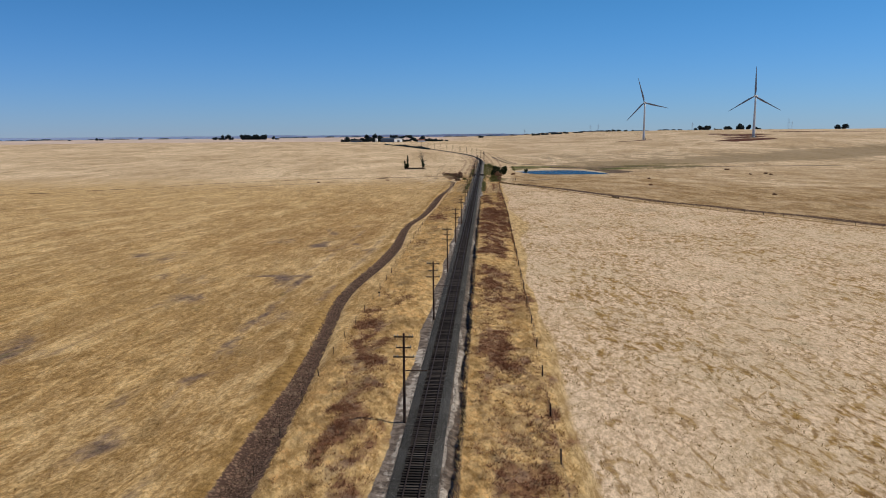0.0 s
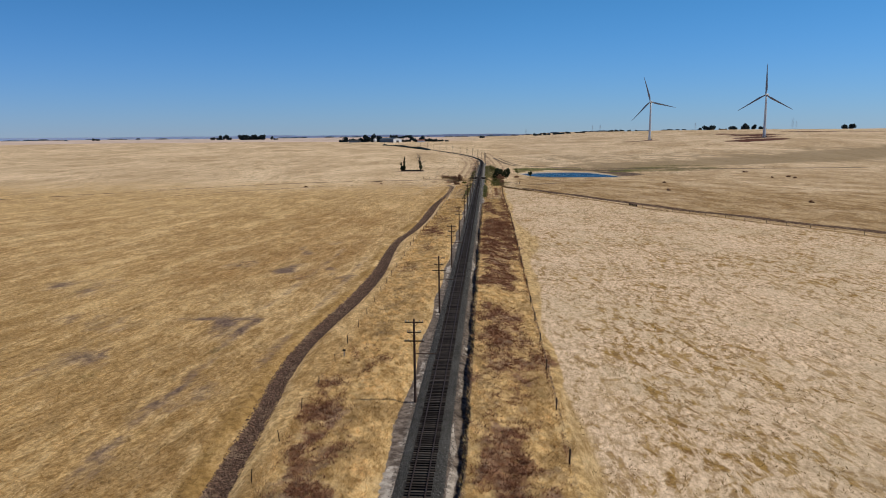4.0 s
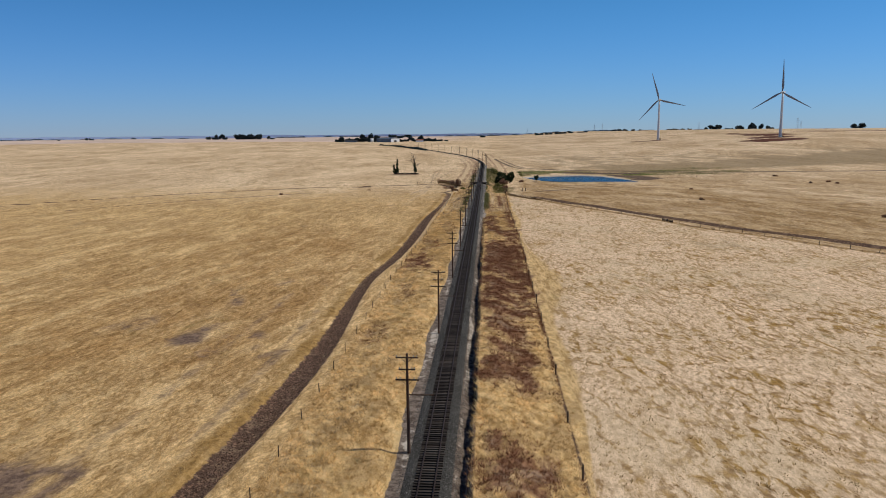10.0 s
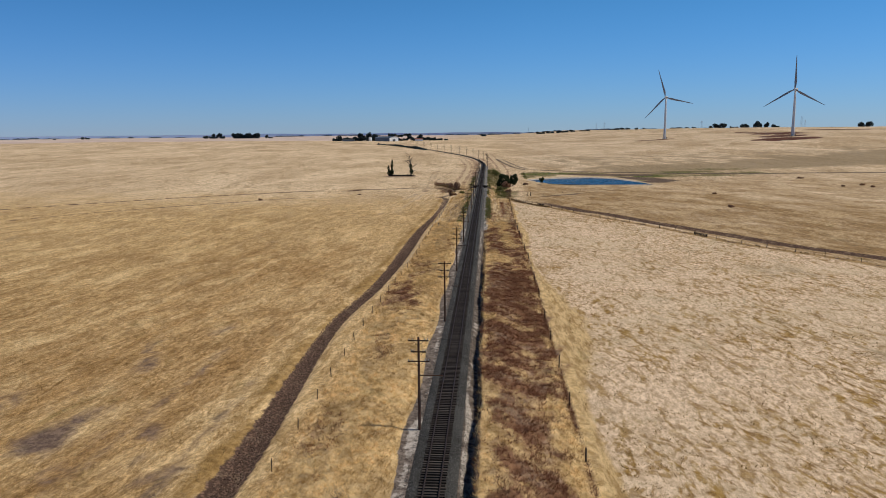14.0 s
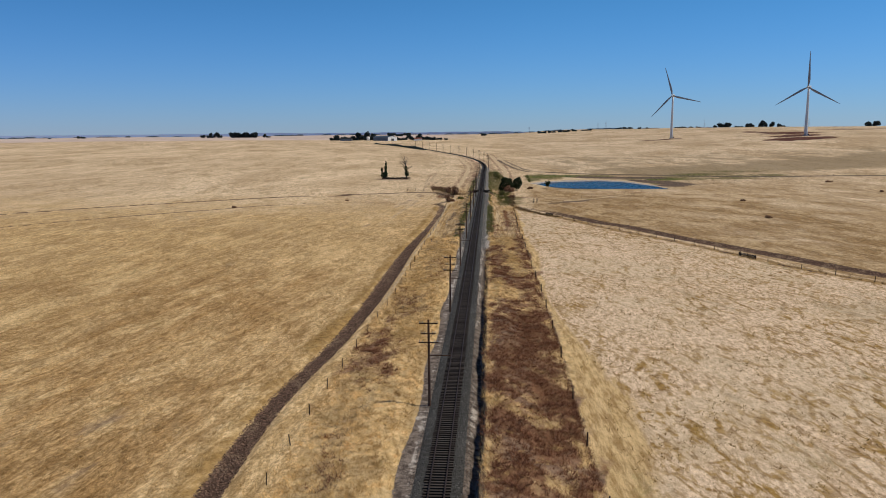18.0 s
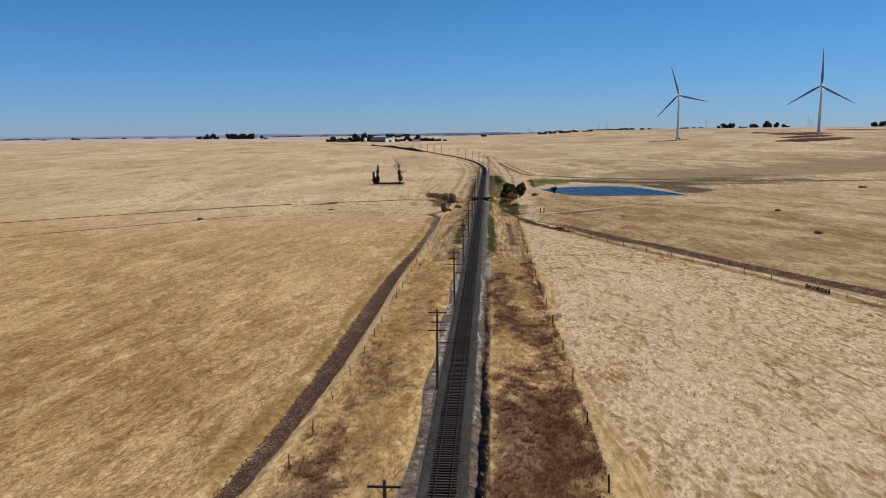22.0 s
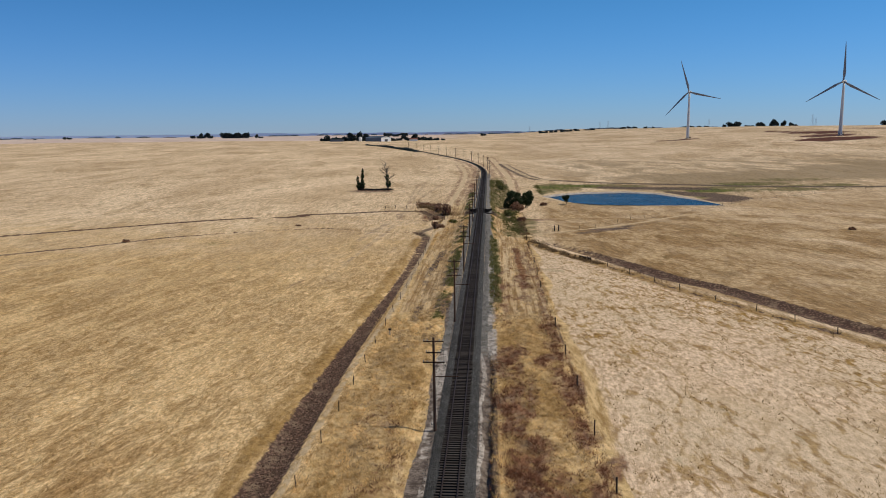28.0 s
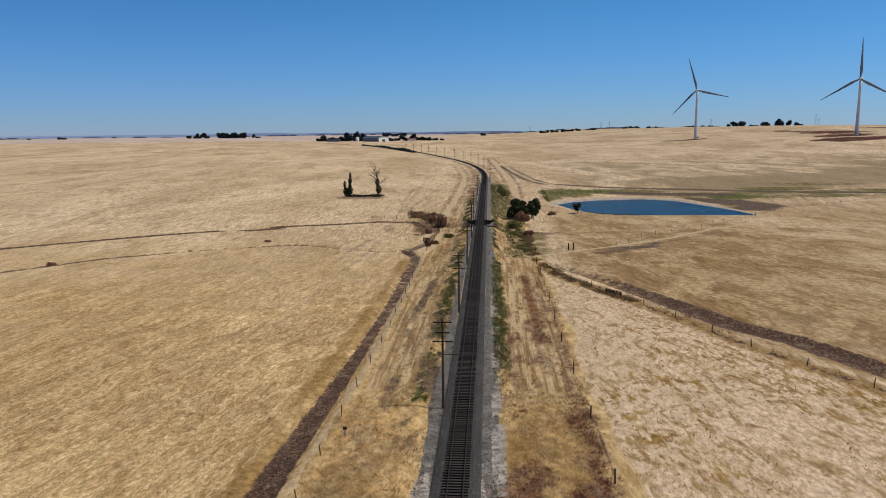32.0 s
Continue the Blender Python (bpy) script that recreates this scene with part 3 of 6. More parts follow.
M_DEADWOOD = plain("bare_dead_wood", (0.06, 0.05, 0.042), (0.17, 0.14, 0.115), 5, 0.9, 0.4, 0.02)


# ------------------------------------------------------------------ ground
def spread_lines(lo, hi, step, out_lo, out_hi, grow=1.09, most=170):
    v = list(np.arange(lo, hi + 1e-6, step))
    s, e = step, v[-1]
    while e < out_hi:
        s = min(s * grow, most)
        e += s
        v.append(e)
    s, e = step, v[0]
    while e > out_lo:
        s = min(s * grow, most)
        e -= s
        v.insert(0, e)
    return np.array(v)


# where the grey-brown and dark weeds stand: x from, to, y from, to, strength
BROWN = ((5.5, 10.5, 84, 106, 0.9), (11, 13.8, 70, 78, 0.8), (11.5, 13.5, 88, 96, 0.7), (7, 9.5, 60, 68, 0.55), (4.6, 10.6, 122, 131, 0.9), (5.3, 10, 130, 146, 0.9), (11.9, 13.9, 131, 139, 0.95), (10.4, 11.8, 138, 147, 0.75), (5.3, 11.0, 147, 157, 0.95), (7.5, 10, 110, 116, 0.5),
         (5.6, 11.5, 177, 193, 0.95), (7.6, 11.0, 193, 216, 0.9), (4.4, 12, 212, 223, 1.0), (11.8, 13.8, 214, 233, 0.8), (4.8, 13.4, 222, 243, 1.0), (4.8, 13.8, 241, 290, 1.08), (7.8, 13.9, 304, 317, 0.95), (5.0, 7.9, 314, 356, 0.95), (11.9, 13.6, 334, 374, 1.05), (11.8, 13.9, 316, 331, 1.0),
         (10.8, 13.8, 295, 314, 0.9), (9.6, 11.3, 388, 412, 0.8), (10.8, 12.6, 410, 446, 0.7),
         (-5.8, -3.9, 46, 66, 0.95), (-10, -7, 64, 88, 0.85), (8, 11.5, 46, 74, 0.6), (11.6, 13.6, 62, 72, 0.9), (7, 9.5, 74, 84, 0.45), (5.0, 6.2, 372, 424, 0.75),
         (5.8, 7.2, 384, 402, 0.6), (-13.5, -9.5, 105, 120, 0.85), (-11.5, -8, 88, 106, 0.9), (-12.5, -9, 126, 132, 0.55), (-5.6, -4, 56, 70, 0.75), (-13.5, -8, 256, 268, 0.9), (-12.6, -10, 270, 282, 0.6), (-12, -8, 292, 299, 0.55),
         (-7.2, -4.5, 315, 321, 0.55), (-8.2, -5.5, 330, 336, 0.5), (-13, -10, 196, 202, 0.5), (-11.5, -9.5, 225, 231, 0.5))
GRAY = ((-13, -8, 76, 104, 0.45), (-13, -8, 140, 205, 0.38), (-13, -8, 215, 250, 0.42), (-12, -6, 275, 300, 0.42), (-12, -5, 318, 372, 0.5), (5, 13, 60, 150, 0.36), (5, 13, 295, 380, 0.42),
        (-9, -4, 380, 520, 0.42), (9, 13.5, 380, 440, 0.45))


def patches(x, y, rows):
    m = np.zeros_like(x)
    a, b = wave(x, y, 3.2, 81, 2), wave(x, y, 2.4, 83, 2)
    x = x + 0.5 * np.sin(y / 3.1 + 1) + 0.4 * np.sin(y / 7.7) + 2.4 * (a - 0.5)
    y = y + 2.5 * np.sin(x / 1.7) + 6 * (b - 0.5)
    for x0, x1, y0, y1, s in rows:
        e = np.minimum.reduce([ss(x0 - 1.9, x0 + 1.6, x), 1 - ss(x1 - 1.6, x1 + 1.9, x), ss(y0 - 9, y0 + 7, y), 1 - ss(y1 - 7, y1 + 9, y)])
        m = np.maximum(m, e * s)
    return m


def zones(x, y):
    """How much each place belongs to each kind of ground, 0 to 1."""
    d = x - track_x(y)
    z = {}
    fence = np.interp(y, [p[1] for p in FENCE_R], [p[0] for p in FENCE_R])
    z["mown"] = ss(13.9, 15.7, x + 2.2 * (wave(x, y, 14, 33, 2) - 0.5)) * (1 - ss(-1.5, 1.5, x - fence)) * (1 - ss(462, 470, y))
    out_right = ss(-2, 2, x - fence) * ss(14, 18, x)
    line = np.interp(y, (36, 105, 200, 300, 375, 400, 466), (13.2, 13.6, 13.9, 14.3, 13.6, 13.4, 14))
    wide = 1.6 + 5.5 * np.exp(-((y - 238) / 22) ** 2) + 2.6 * np.exp(-((y - 48) / 30) ** 2) + 1.0 * np.sin(y / 13)
    z["verge"] = ss(-0.2, 0.4, x - line) * (1 - ss(0.6, 1.4, (x - line) / np.maximum(wide, 0.8))) * (1 - ss(380, 420, y))
    # where the painted haze lies, beyond the crest on the left
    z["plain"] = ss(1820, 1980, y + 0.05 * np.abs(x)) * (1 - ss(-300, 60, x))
    z["umber"] = np.maximum(ss(7.5, 10, x) * (1 - ss(14, 15, x)) * ss(226, 240, y) * (1 - ss(270, 292, y)), 0.7 * ss(5, 6, x) * (1 - ss(11, 13, x)) * ss(234, 250, y) * (1 - ss(262, 280, y))) * (0.55 + 0.6 * wave(x, y, 7, 63, 2))
    z["slope"] = np.maximum(out_right, np.where(x < 0, ss(280, 660, y), ss(520, 620, y)))
    # amount of painted sheen, growing up the field
    z["paled"] = np.maximum(0.3, 0.88 * ss(60, 235, y)) * (1 - 0.45 * ss(28, 80, -x) * (1 - ss(380, 520, y)))
    # band of the field that takes this painted darkening
    z["tawny"] = 0.52 * ss(160, 192, y) * (1 - ss(300, 370, y)) * ss(16, 30, -x) * (1 - 0.5 * ss(40, 90, -x))
    road = to_line(x, y, ROAD)
    beyond = ss(2, 5, x - fence) * ss(14, 18, x)
    z["fallow"] = beyond * np.clip(1.0 - 0.004 * road + 0.4 * (wave(x, y, 60, 3) - 0.5), 0.45, 1) * (1 - 0.4 * ss(500, 620, y - 0.25 * x)) * (1 - ss(640, 700, y - 0.2 * x)) * ss(16, 30, x)
    z["olive"] = 0.85 * (1 - ss(15, 60, to_line(x, y, ((120, 690), (190, 705), (250, 745), (330, 800), (520, 900))))) + 0.45 * ss(20, 80, x) * ss(680, 740, y) * (1 - ss(860, 1000, y))
    z["hill"] = ss(12, 60, x) * (0.65 + 0.35 * ss(560, 800, y))
    bank = x - ditch_x(y)
    z["rank"] = ss(-5.5, -2.5, bank) * (1 - ss(-1.2, -0.6, bank)) * (0.4 + 0.5 * wave(x, y, 6, 29, 4)) * (1 - ss(470, 484, y))
    z["rank"] = np.maximum(z["rank"], 0.72 * ss(4, 5, d) * (1 - ss(12.5, 13.8, d)) * ss(296, 312, y) * (1 - ss(365, 385, y)) * (0.4 + 0.8 * wave(x, y, 6, 95, 2)))
    z["rank"] = np.maximum(z["rank"], 0.62 * ss(4, 5, -d) * (1 - ss(11.5, 13.5, -d)) * ss(258, 275, y) * (1 - ss(345, 372, y)) * (0.25 + 0.9 * wave(x, y, 5, 96, 2)))
    by_fence = to_line(x, y, FENCE_R)
    z["rank"] = np.maximum(z["rank"], 0.75 * (1 - ss(0.8, 3.0, by_fence)))
    z["bare"] = 0.62 * (1 - ss(0.5, 1.2, np.hypot((x + 57) / 15, (y - 634) / 10)))
    for bx, by, rx, ry, k in ((-46, 131, 7, 5, 0.5), (-36, 148, 4, 9, 0.5), (-58, 150, 8, 6, 0.45), (-30, 118, 3, 8, 0.45), (-62, 96, 7, 9, 0.5), (-52, 205, 7, 6, 0.4), (-38, 200, 7, 6, 0.55), (-32, 191, 4, 3.5, 0.62), (-25, 190, 2, 3, 0.55), (-31, 199, 2.5, 3, 0.5),
                              (-41, 197, 4, 4, 0.6), (-42, 222, 2, 12, 0.45), (-36, 240, 2, 8, 0.4), (-75, 178, 10, 8, 0.5), (-33, 64, 3, 7, 0.5), (-29, 82, 2.5, 8, 0.45), (-31, 104, 2.5, 9, 0.45)):
        z["bare"] = np.maximum(z["bare"], 1.1 * k * (1 - ss(0.2, 1.5, np.hypot((x - bx + 2 * np.sin(y / 4)) / rx, (y - by) / (1.3 * ry)))) * (0.35 + 0.95 * wave(x, y, 5, 91, 2.5)))
    z["bare"] = np.maximum(z["bare"], 0.95 * (1 - ss(0.4, 1.3, np.hypot((x - 41 - 0.8 * (y - 490)) / 7.5, (y - 490.5) / 3.5))))
    wheel = np.minimum.reduce([np.abs(x + 26 + 0.02 * (y - 250) + 1.5 * np.sin(y / 47)), np.abs(x + 34 + 2 * np.sin(y / 60 + 1)), np.abs(x + 47 - 0.05 * (y - 200) + 2 * np.sin(y / 71))])
    z["bare"] = np.maximum(z["bare"], 0.42 * (1 - ss(0.3, 1.6, wheel)) * ss(0.45, 0.7, wave(x, y, 30, 9, 2)))
    z["bare"] = np.maximum(z["bare"], 0.7 * ss(84, 104, y) * (1 - ss(0.3, 2.0, to_line(x, y, ((-30, 60), (-30.5, 85), (-31.2, 110), (-32.2, 143), (-32, 153), (-44, 153))))) * (0.4 + 0.8 * wave(x, y, 6, 93, 3)))
    wob = 0.25 * np.sin(y / 3.3) + 0.2 * np.sin(y / 8.1) + 0.3 * (wave(x, y, 2.2, 37, 2) - 0.5)
    rim = np.maximum(ss(2.2, 2.35, d + 0.3 * wob) * (1 - ss(2.65 - 0.12 * ss(285, 300, y), 3.05 - 0.25 * ss(285, 300, y), d + wob)), 0.66 * ss(1.9, 2.3, -d) * (1 - ss(2.8, 3.5, -d + wob)) * (1 + 0.35 * ss(325, 340, y)))
    z["white"] = (0.42 + 0.75 * wave(x, y, 3.5, 23, 2)) * rim * (1 - ss(352, 366, y)) * (1.05 - np.where(d > 0, 0.6, 0.3) * ss(100, 120, y) * (1 - ss(285, 302, y)) * (1 - 0.85 * ss(176, 188, y) * (1 - ss(212, 224, y))))
    pale = ss(2.9, 3.3, d) * (1 - ss(4.2, 4.8, d)) * ss(345, 352, y) * (1 - ss(425, 440, y)) + 0.6 * ss(2.4, 2.8, -d) * (1 - ss(3.6, 4.2, -d)) * ss(348, 354, y) * (1 - ss(360, 366, y))
    z["white"] = np.maximum(z["white"], pale * (0.2 + 0.75 * wave(x, y, 5, 21, 2)))
    p = pond_d(x, y)
    z["white"] = np.maximum(z["white"], 0.85 * ss(-1.5, 0.2, p) * (1 - ss(2.0, 4.2, p)) * ss(596, 612, y + 0.25 * (x - 60)))
    z["strip"] = ss(-14.5, -12.5, d) * (1 - ss(13.9, 15.6, d + 2.2 * (wave(x, y, 14, 33, 2) - 0.5))) * (1 - ss(540, 680, y)) * (0.9 - 0.3 * ss(390, 500, y))
    mix = wave(x, y, 4.5, 5, 1.6)
    z["brown"] = patches(x, y, BROWN) * (0.55 + 0.75 * mix)
    z["brown"] = np.maximum(z["brown"], (0.42 + 0.6 * mix) * ss(4.0, 6.0, d + 2 * (mix - 0.5)) * (1 - ss(10.4 + 2.0 * ss(238, 246, y), 11.6 + 2.2 * ss(238, 246, y), d)) * ss(168, 178, y) * (1 - ss(276, 290, y)))
    z["brown"] = np.maximum(z["brown"], (0.22 + 0.5 * wave(x, y, 9, 8, 3)) * (1 - ss(0.1, 0.5, np.abs(x - np.interp(y, (36, 105, 200, 300, 375, 400, 466), (13.2, 13.6, 13.9, 14.3, 13.6, 13.4, 14))))) * (1 - ss(440, 470, y)))
    # dark weed tone at the bank foot, deepening the shadow strip there
    z["brown"] = np.maximum(z["brown"], 0.5 * ss(3.1, 3.4, d) * (1 - ss(3.6, 3.9, d)) * (1 - ss(350, 362, y)))
    z["brown"] = np.maximum(z["brown"], 0.55 * (1 - ss(0.4, 1.5, np.abs(x - np.interp(y, (350, 372, 426, 460), (13.6, 12.6, 14.2, 13.0))))) * ss(350, 370, y) * (1 - ss(440, 466, y)))
    z["brown"] = np.maximum(z["brown"], 0.9 * (1 - ss(0.3, 1.2, np.abs(x - 10.2))) * ss(386, 400, y) * (1 - ss(446, 456, y)) * (0.5 + 0.7 * mix))
    z["brown"] = np.maximum(z["brown"], 0.65 * (1 - ss(2, 14, np.hypot(x - 19, y - 530))))
    z["brown"] = np.maximum(z["brown"], (0.3 + 0.5 * wave(x, y, 9, 14, 4)) * ss(2.8, 3.6, np.abs(d)) * (1 - ss(6, 11, np.abs(d))) * ss(560, 640, y) * (1 - ss(1300, 1600, y)))
    z["brown"] = np.maximum(z["brown"], 0.7 * (1 - ss(4, 10, np.hypot((x + 17) / 1.0, (y - 552) / 2.5))))
    z["brown"] = np.maximum(z["brown"], 0.6 * (1 - ss(0.4, 1.2, np.hypot((x + 56) / 13, (y - 637) / 7))) * (0.5 + 0.8 * wave(x, y, 5, 99)))
    z["red"] = np.zeros_like(x)
    for bx, by, rx, ry, k in ((374, 1074, 50, 36, 1.0), (395, 1150, 40, 45, 0.85), (428, 1265, 40, 95, 0.8), (424, 1360, 30, 75, 0.72), (560, 1370, 50, 70, 0.85), (640, 1320, 60, 60, 0.85), (246, 1262, 30, 14, 0.9), (275, 1288, 22, 12, 0.8)):
        z["red"] = np.maximum(z["red"], k * (1 - ss(0.45, 1.25, np.hypot((x - bx) / rx, (y - by) / ry))))
    z["rust"] = (1 - ss(0.25, 1.1, np.abs(x - 10.5 - 0.3 * np.sin(y / 7)))) * ss(396, 414, y) * (1 - ss(442, 460, y)) * (0.55 + 0.6 * wave(x, y, 3, 101, 2))
    z["gray"] = 0.75 * patches(x, y, GRAY)
    z["gravel"] = np.maximum(ss(2.0, 2.4, d) * (1 - ss(3.4, 4.8 + 0.5 * np.sin(y / 6.1), d)), ss(2.0, 2.4, -d) * (1 - ss(2.9, 3.9, -d))) * ss(345, 366, y) * (1 - ss(720, 800, y)) * (0.72 + 0.45 * wave(x, y, 7, 31, 2))
    tail = 1.0 * (1 - ss(8, 24, to_line(x, y, ((100, 640), (130, 642), (150, 645), (185, 648)))))
    z["green"] = tail * (0.35 + 0.75 * wave(x, y, 24, 41))
    for bx, by, rx, ry, k in ((40, 656, 14, 22, 0.8), (66, 662, 24, 12, 0.85),  (32, 632, 5, 18, 0.6), (116, 637, 16, 9, 0.75), (146, 668, 22, 9, 0.85), (175, 690, 26, 10, 0.45)):
        z["green"] = np.maximum(z["green"], 1.15 * k * (1 - ss(0.6, 1.25, np.hypot((x - bx) / rx, (y - by) / ry))))
    z["lush"] = np.zeros_like(x)
    for bx, by, rx, ry, k in ((52, 663, 15, 7, 0.95), (37, 652, 10, 9, 0.75), (31, 640, 5, 9, 0.6), (114, 637, 15, 7, 0.9), (101, 610, 8, 6, 0.6), (140, 662, 16, 6, 0.7)):
        z["lush"] = np.maximum(z["lush"], k * (1 - ss(0.5, 1.3, np.hypot((x - bx) / rx, (y - by) / ry))))
    creek = 1 - ss(2.5, 9, np.minimum(to_line(x, y, ((8, 545), (15, 530), (13, 480))), to_line(x, y, ((5, 570), (9, 640), (5, 720)))))
    z["green"] = np.maximum(z["green"], creek * 0.55)
    weedy = 0.6 * wave(x, y, 2.4, 51, 2.0) + 0.4 * wave(x, y, 9, 52, 2.5)
    dense = ss(376, 390, y) * (1 - ss(450, 480, y))
    right = ss(2.3 + 1.4 * (1 - dense), 3.2 + 1.0 * (1 - dense), d) * (1 - ss(5.0, 6.4, d)) * ss(354, 366, y) * (1 - ss(640, 760, y)) * np.maximum(dense * (0.55 + 0.75 * ss(0.25, 0.55, weedy)), 0.95 * ss(0.42, 0.66, weedy))
    left = ss(2.7, 3.3, -d) * (1 - ss(5.2, 6.6 + 1.5 * ss(400, 450, y), -d)) * ss(360, 368, y) * (1 - ss(560, 700, y)) * (0.12 + 0.85 * ss(0.46, 0.68, weedy))
    z["green"] = np.maximum(z["green"], np.where(d > 0, right, left))
    litter = ss(2.6, 3.2, -d) * (1 - ss(5.6, 7.2, -d)) * ss(356, 368, y) * (1 - ss(520, 600, y)) * ss(0.42, 0.66, 0.6 * wave(x, y, 2.2, 57, 2.0) + 0.4 * wave(x, y, 8, 58, 2))
    z["mud_and_shade"] = np.maximum((1 - ss(0, 4, p)) * 0.5, 1.0 * (1 - ss(4, 13, to_line(x, y, ((94, 628), (108, 620), (116, 606), (108, 597))))))
    z["mud_and_shade"] = np.maximum(z["mud_and_shade"], 0.9 * litter)
    z["mud_and_shade"] = np.maximum(z["mud_and_shade"], 0.72 * (1 - ss(0.6, 2.4, to_line(x, y, ((-15.5, 476), (-18.5, 490), (-15, 505), (-14.4, 519), (-13, 536), (-16, 549), (-21, 552))))))
    # dark soil at the bank foot, with the bank's shadow painted in
    z["mud_and_shade"] = np.maximum(z["mud_and_shade"], (0.5 + 0.25 * ss(295, 310, y) + 0.4 * wave(x, y, 3, 27, 2)) * ss(2.8, 3.2, d) * (1 - ss(3.9, 4.2 + 0.3 * ss(295, 310, y), d)) * (1 - ss(350, 362, y)))
    z["mud_and_shade"] = np.maximum(z["mud_and_shade"], 1.1 * (1 - ss(3, 8, to_line(x, y, ((66, 656), (90, 651), (112, 646))))))
    z["mud_and_shade"] = np.maximum(z["mud_and_shade"], 0.95 * (1 - ss(1.8, 5.0, to_line(x, y, ((33, 704), (63, 682), (93, 672), (113, 664), (135, 656), (162, 650), (184, 645), (300, 640))))))
    z["mud_and_shade"] = np.maximum(z["mud_and_shade"], 0.85 * (1 - ss(2, 6.5, to_line(x, y, ((14, 880), (18, 830), (26, 741), (33, 704))))))
    z["mud_and_shade"] = np.maximum(z["mud_and_shade"], (0.6 + 0.4 * ss(412, 420, y)) * (1 - ss(0.4, 1.4, np.abs(x + 8.9 + 0.5 * np.sin(y / 9)))) * ss(366, 374, y) * (1 - ss(446, 456, y)) * ss(0.4, 0.62, 0.5 * wave(x, y, 8, 61, 3) + 0.5 * wave(x, y, 2.2, 62, 1.5)))
    # creek mud under the trestle, its colour also deepening the shade
    z["mud_and_shade"] = np.maximum(z["mud_and_shade"], ss(527.5, 529, y) * (1 - ss(544, 545.5, y)) * (1 - ss(5, 7.5, np.abs(x))))
    out = np.where(d > 0, ss(1.5, 2.0, d) * (1 - ss(3.3, 3.6, d)), ss(1.5, 2.0, -d) * (1 - ss(3.2, 3.9, -d + 0.3 * np.sin(y / 4.7))))
    z["chalk"] = out * (1 - 0.6 * ss(380, 420, y)) * (1 - ss(600, 700, y))
    half = 1.3 + 0.3 * np.sin(y / 23) + 0.5 * (1 - ss(60, 110, y))
    z["ditch"] = (1 - ss(half - 0.7, half + 0.7, np.abs(x - ditch_x(y)))) * (1 - ss(476, 486, y)) * (1 - 0.36 * ss(375, 430, y))
    z["ditch"] = np.maximum(z["ditch"], (1 - ss(1.9, 3.5, to_line(x, y, ROAD))) * (0.45 + 0.55 * ss(24, 40, x)))
    z["ditch"] = np.maximum(z["ditch"], 1.0 * (1 - ss(0.7, 2.6, to_line(x, y, FAR_LANE))))
    z["ditch"] = np.maximum(z["ditch"], (0.62 + 0.3 * np.exp(-((x + 55) / 9) ** 2)) * (1 - ss(0.6, 2.2, to_line(x, y, GULLY))))
    z["ditch"] = np.maximum(z["ditch"], (0.25 + 0.55 * wave(x, y, 5, 17)) * (1 - ss(0.2, 0.9, np.abs(by_fence - 0.2))))
    z["ditch"] = np.maximum(z["ditch"], (0.42 + 0.25 * wave(x, y, 7, 19, 3)) * (1 - ss(0.1, 0.45, np.abs(x - 0.25 - np.interp(y, (36, 105, 200, 300, 375, 400, 466), (13.2, 13.6, 13.9, 14.3, 13.6, 13.4, 14))))) * (1 - ss(440, 466, y)))
    z["ruts"] = ss(-13, -11.5, d) * (1 - ss(13, 14, d)) * ss(4.6, 5.8, np.abs(d)) * ss(356, 392, y) * (1 - ss(500, 700, y)) * 0.75
    z["lane"] = 0.62 * np.maximum((1 - ss(0.3, 1.1, np.abs(x - np.interp(y, (350, 400, 450, 495), (-12.2, -13.0, -13.3, -13.9))))) * ss(350, 400, y) * (1 - ss(485, 500, y)), 0)
    z["lane"] = np.maximum(z["lane"], 0.6 * (1 - ss(0.25, 0.7, np.abs(x - ditch_x(y) - 2.3))) * ss(270, 300, y) * (1 - ss(395, 410, y)))
    z["mud_and_shade"] = np.maximum(z["mud_and_shade"], 0.6 * (1 - ss(0.8, 3.8, to_line(x, y, ((31, 481), (42, 489), (48, 498))))) + 0.42 * (1 - ss(0.5, 2.0, to_line(x, y, ((48, 498), (73, 520))))))
    z["mud_and_shade"] = np.maximum(z["mud_and_shade"], 0.36 * (1 - ss(0.5, 2.5, to_line(x, y, ((14, 484), (34, 488), (52, 514), (73, 536), (118, 595), (172, 626))))))
    z["lane"] = np.maximum(z["lane"], 0.46 * (1 - ss(0.3, 1.3, np.abs(x - 7.0 - 0.5 * np.sin(y / 31)))) * ss(380, 420, y) * (1 - ss(470, 485, y)))
    z["lane"] = np.maximum(z["lane"], 0.75 * ss(-1.0, 0.3, p) * (1 - ss(1.0 + 3.5 * ss(590, 615, y), 2.2 + 5 * ss(590, 615, y), p)))
    z["lane"] = np.maximum(z["lane"], 0.62 * (1 - ss(0.6, 2.2, to_line(x, y, ((15, 478), (34, 492), (55, 509), (84, 541))))))
    walk_line = to_line(x, y, ((-13, 485), (-12.6, 540), (-13.4, 590), (-12, 633), (-11.5, 700), (-12.6, 760), (-15, 800), (-24, 900)))
    z["lane"] = np.maximum(z["lane"], 0.75 * (1 - ss(0.5, 1.6, walk_line)) * ss(480, 500, y))
    z["brown"] = np.maximum(z["brown"], 0.5 * (1 - ss(0.4, 2.2, np.abs(walk_line - 2.6))) * ss(560, 580, y) * (x > -40))
    side = to_line(x, y, ((4, 1000), (9.3, 886), (14.2, 760), (15.6, 690), (14.7, 636), (12.5, 600)))
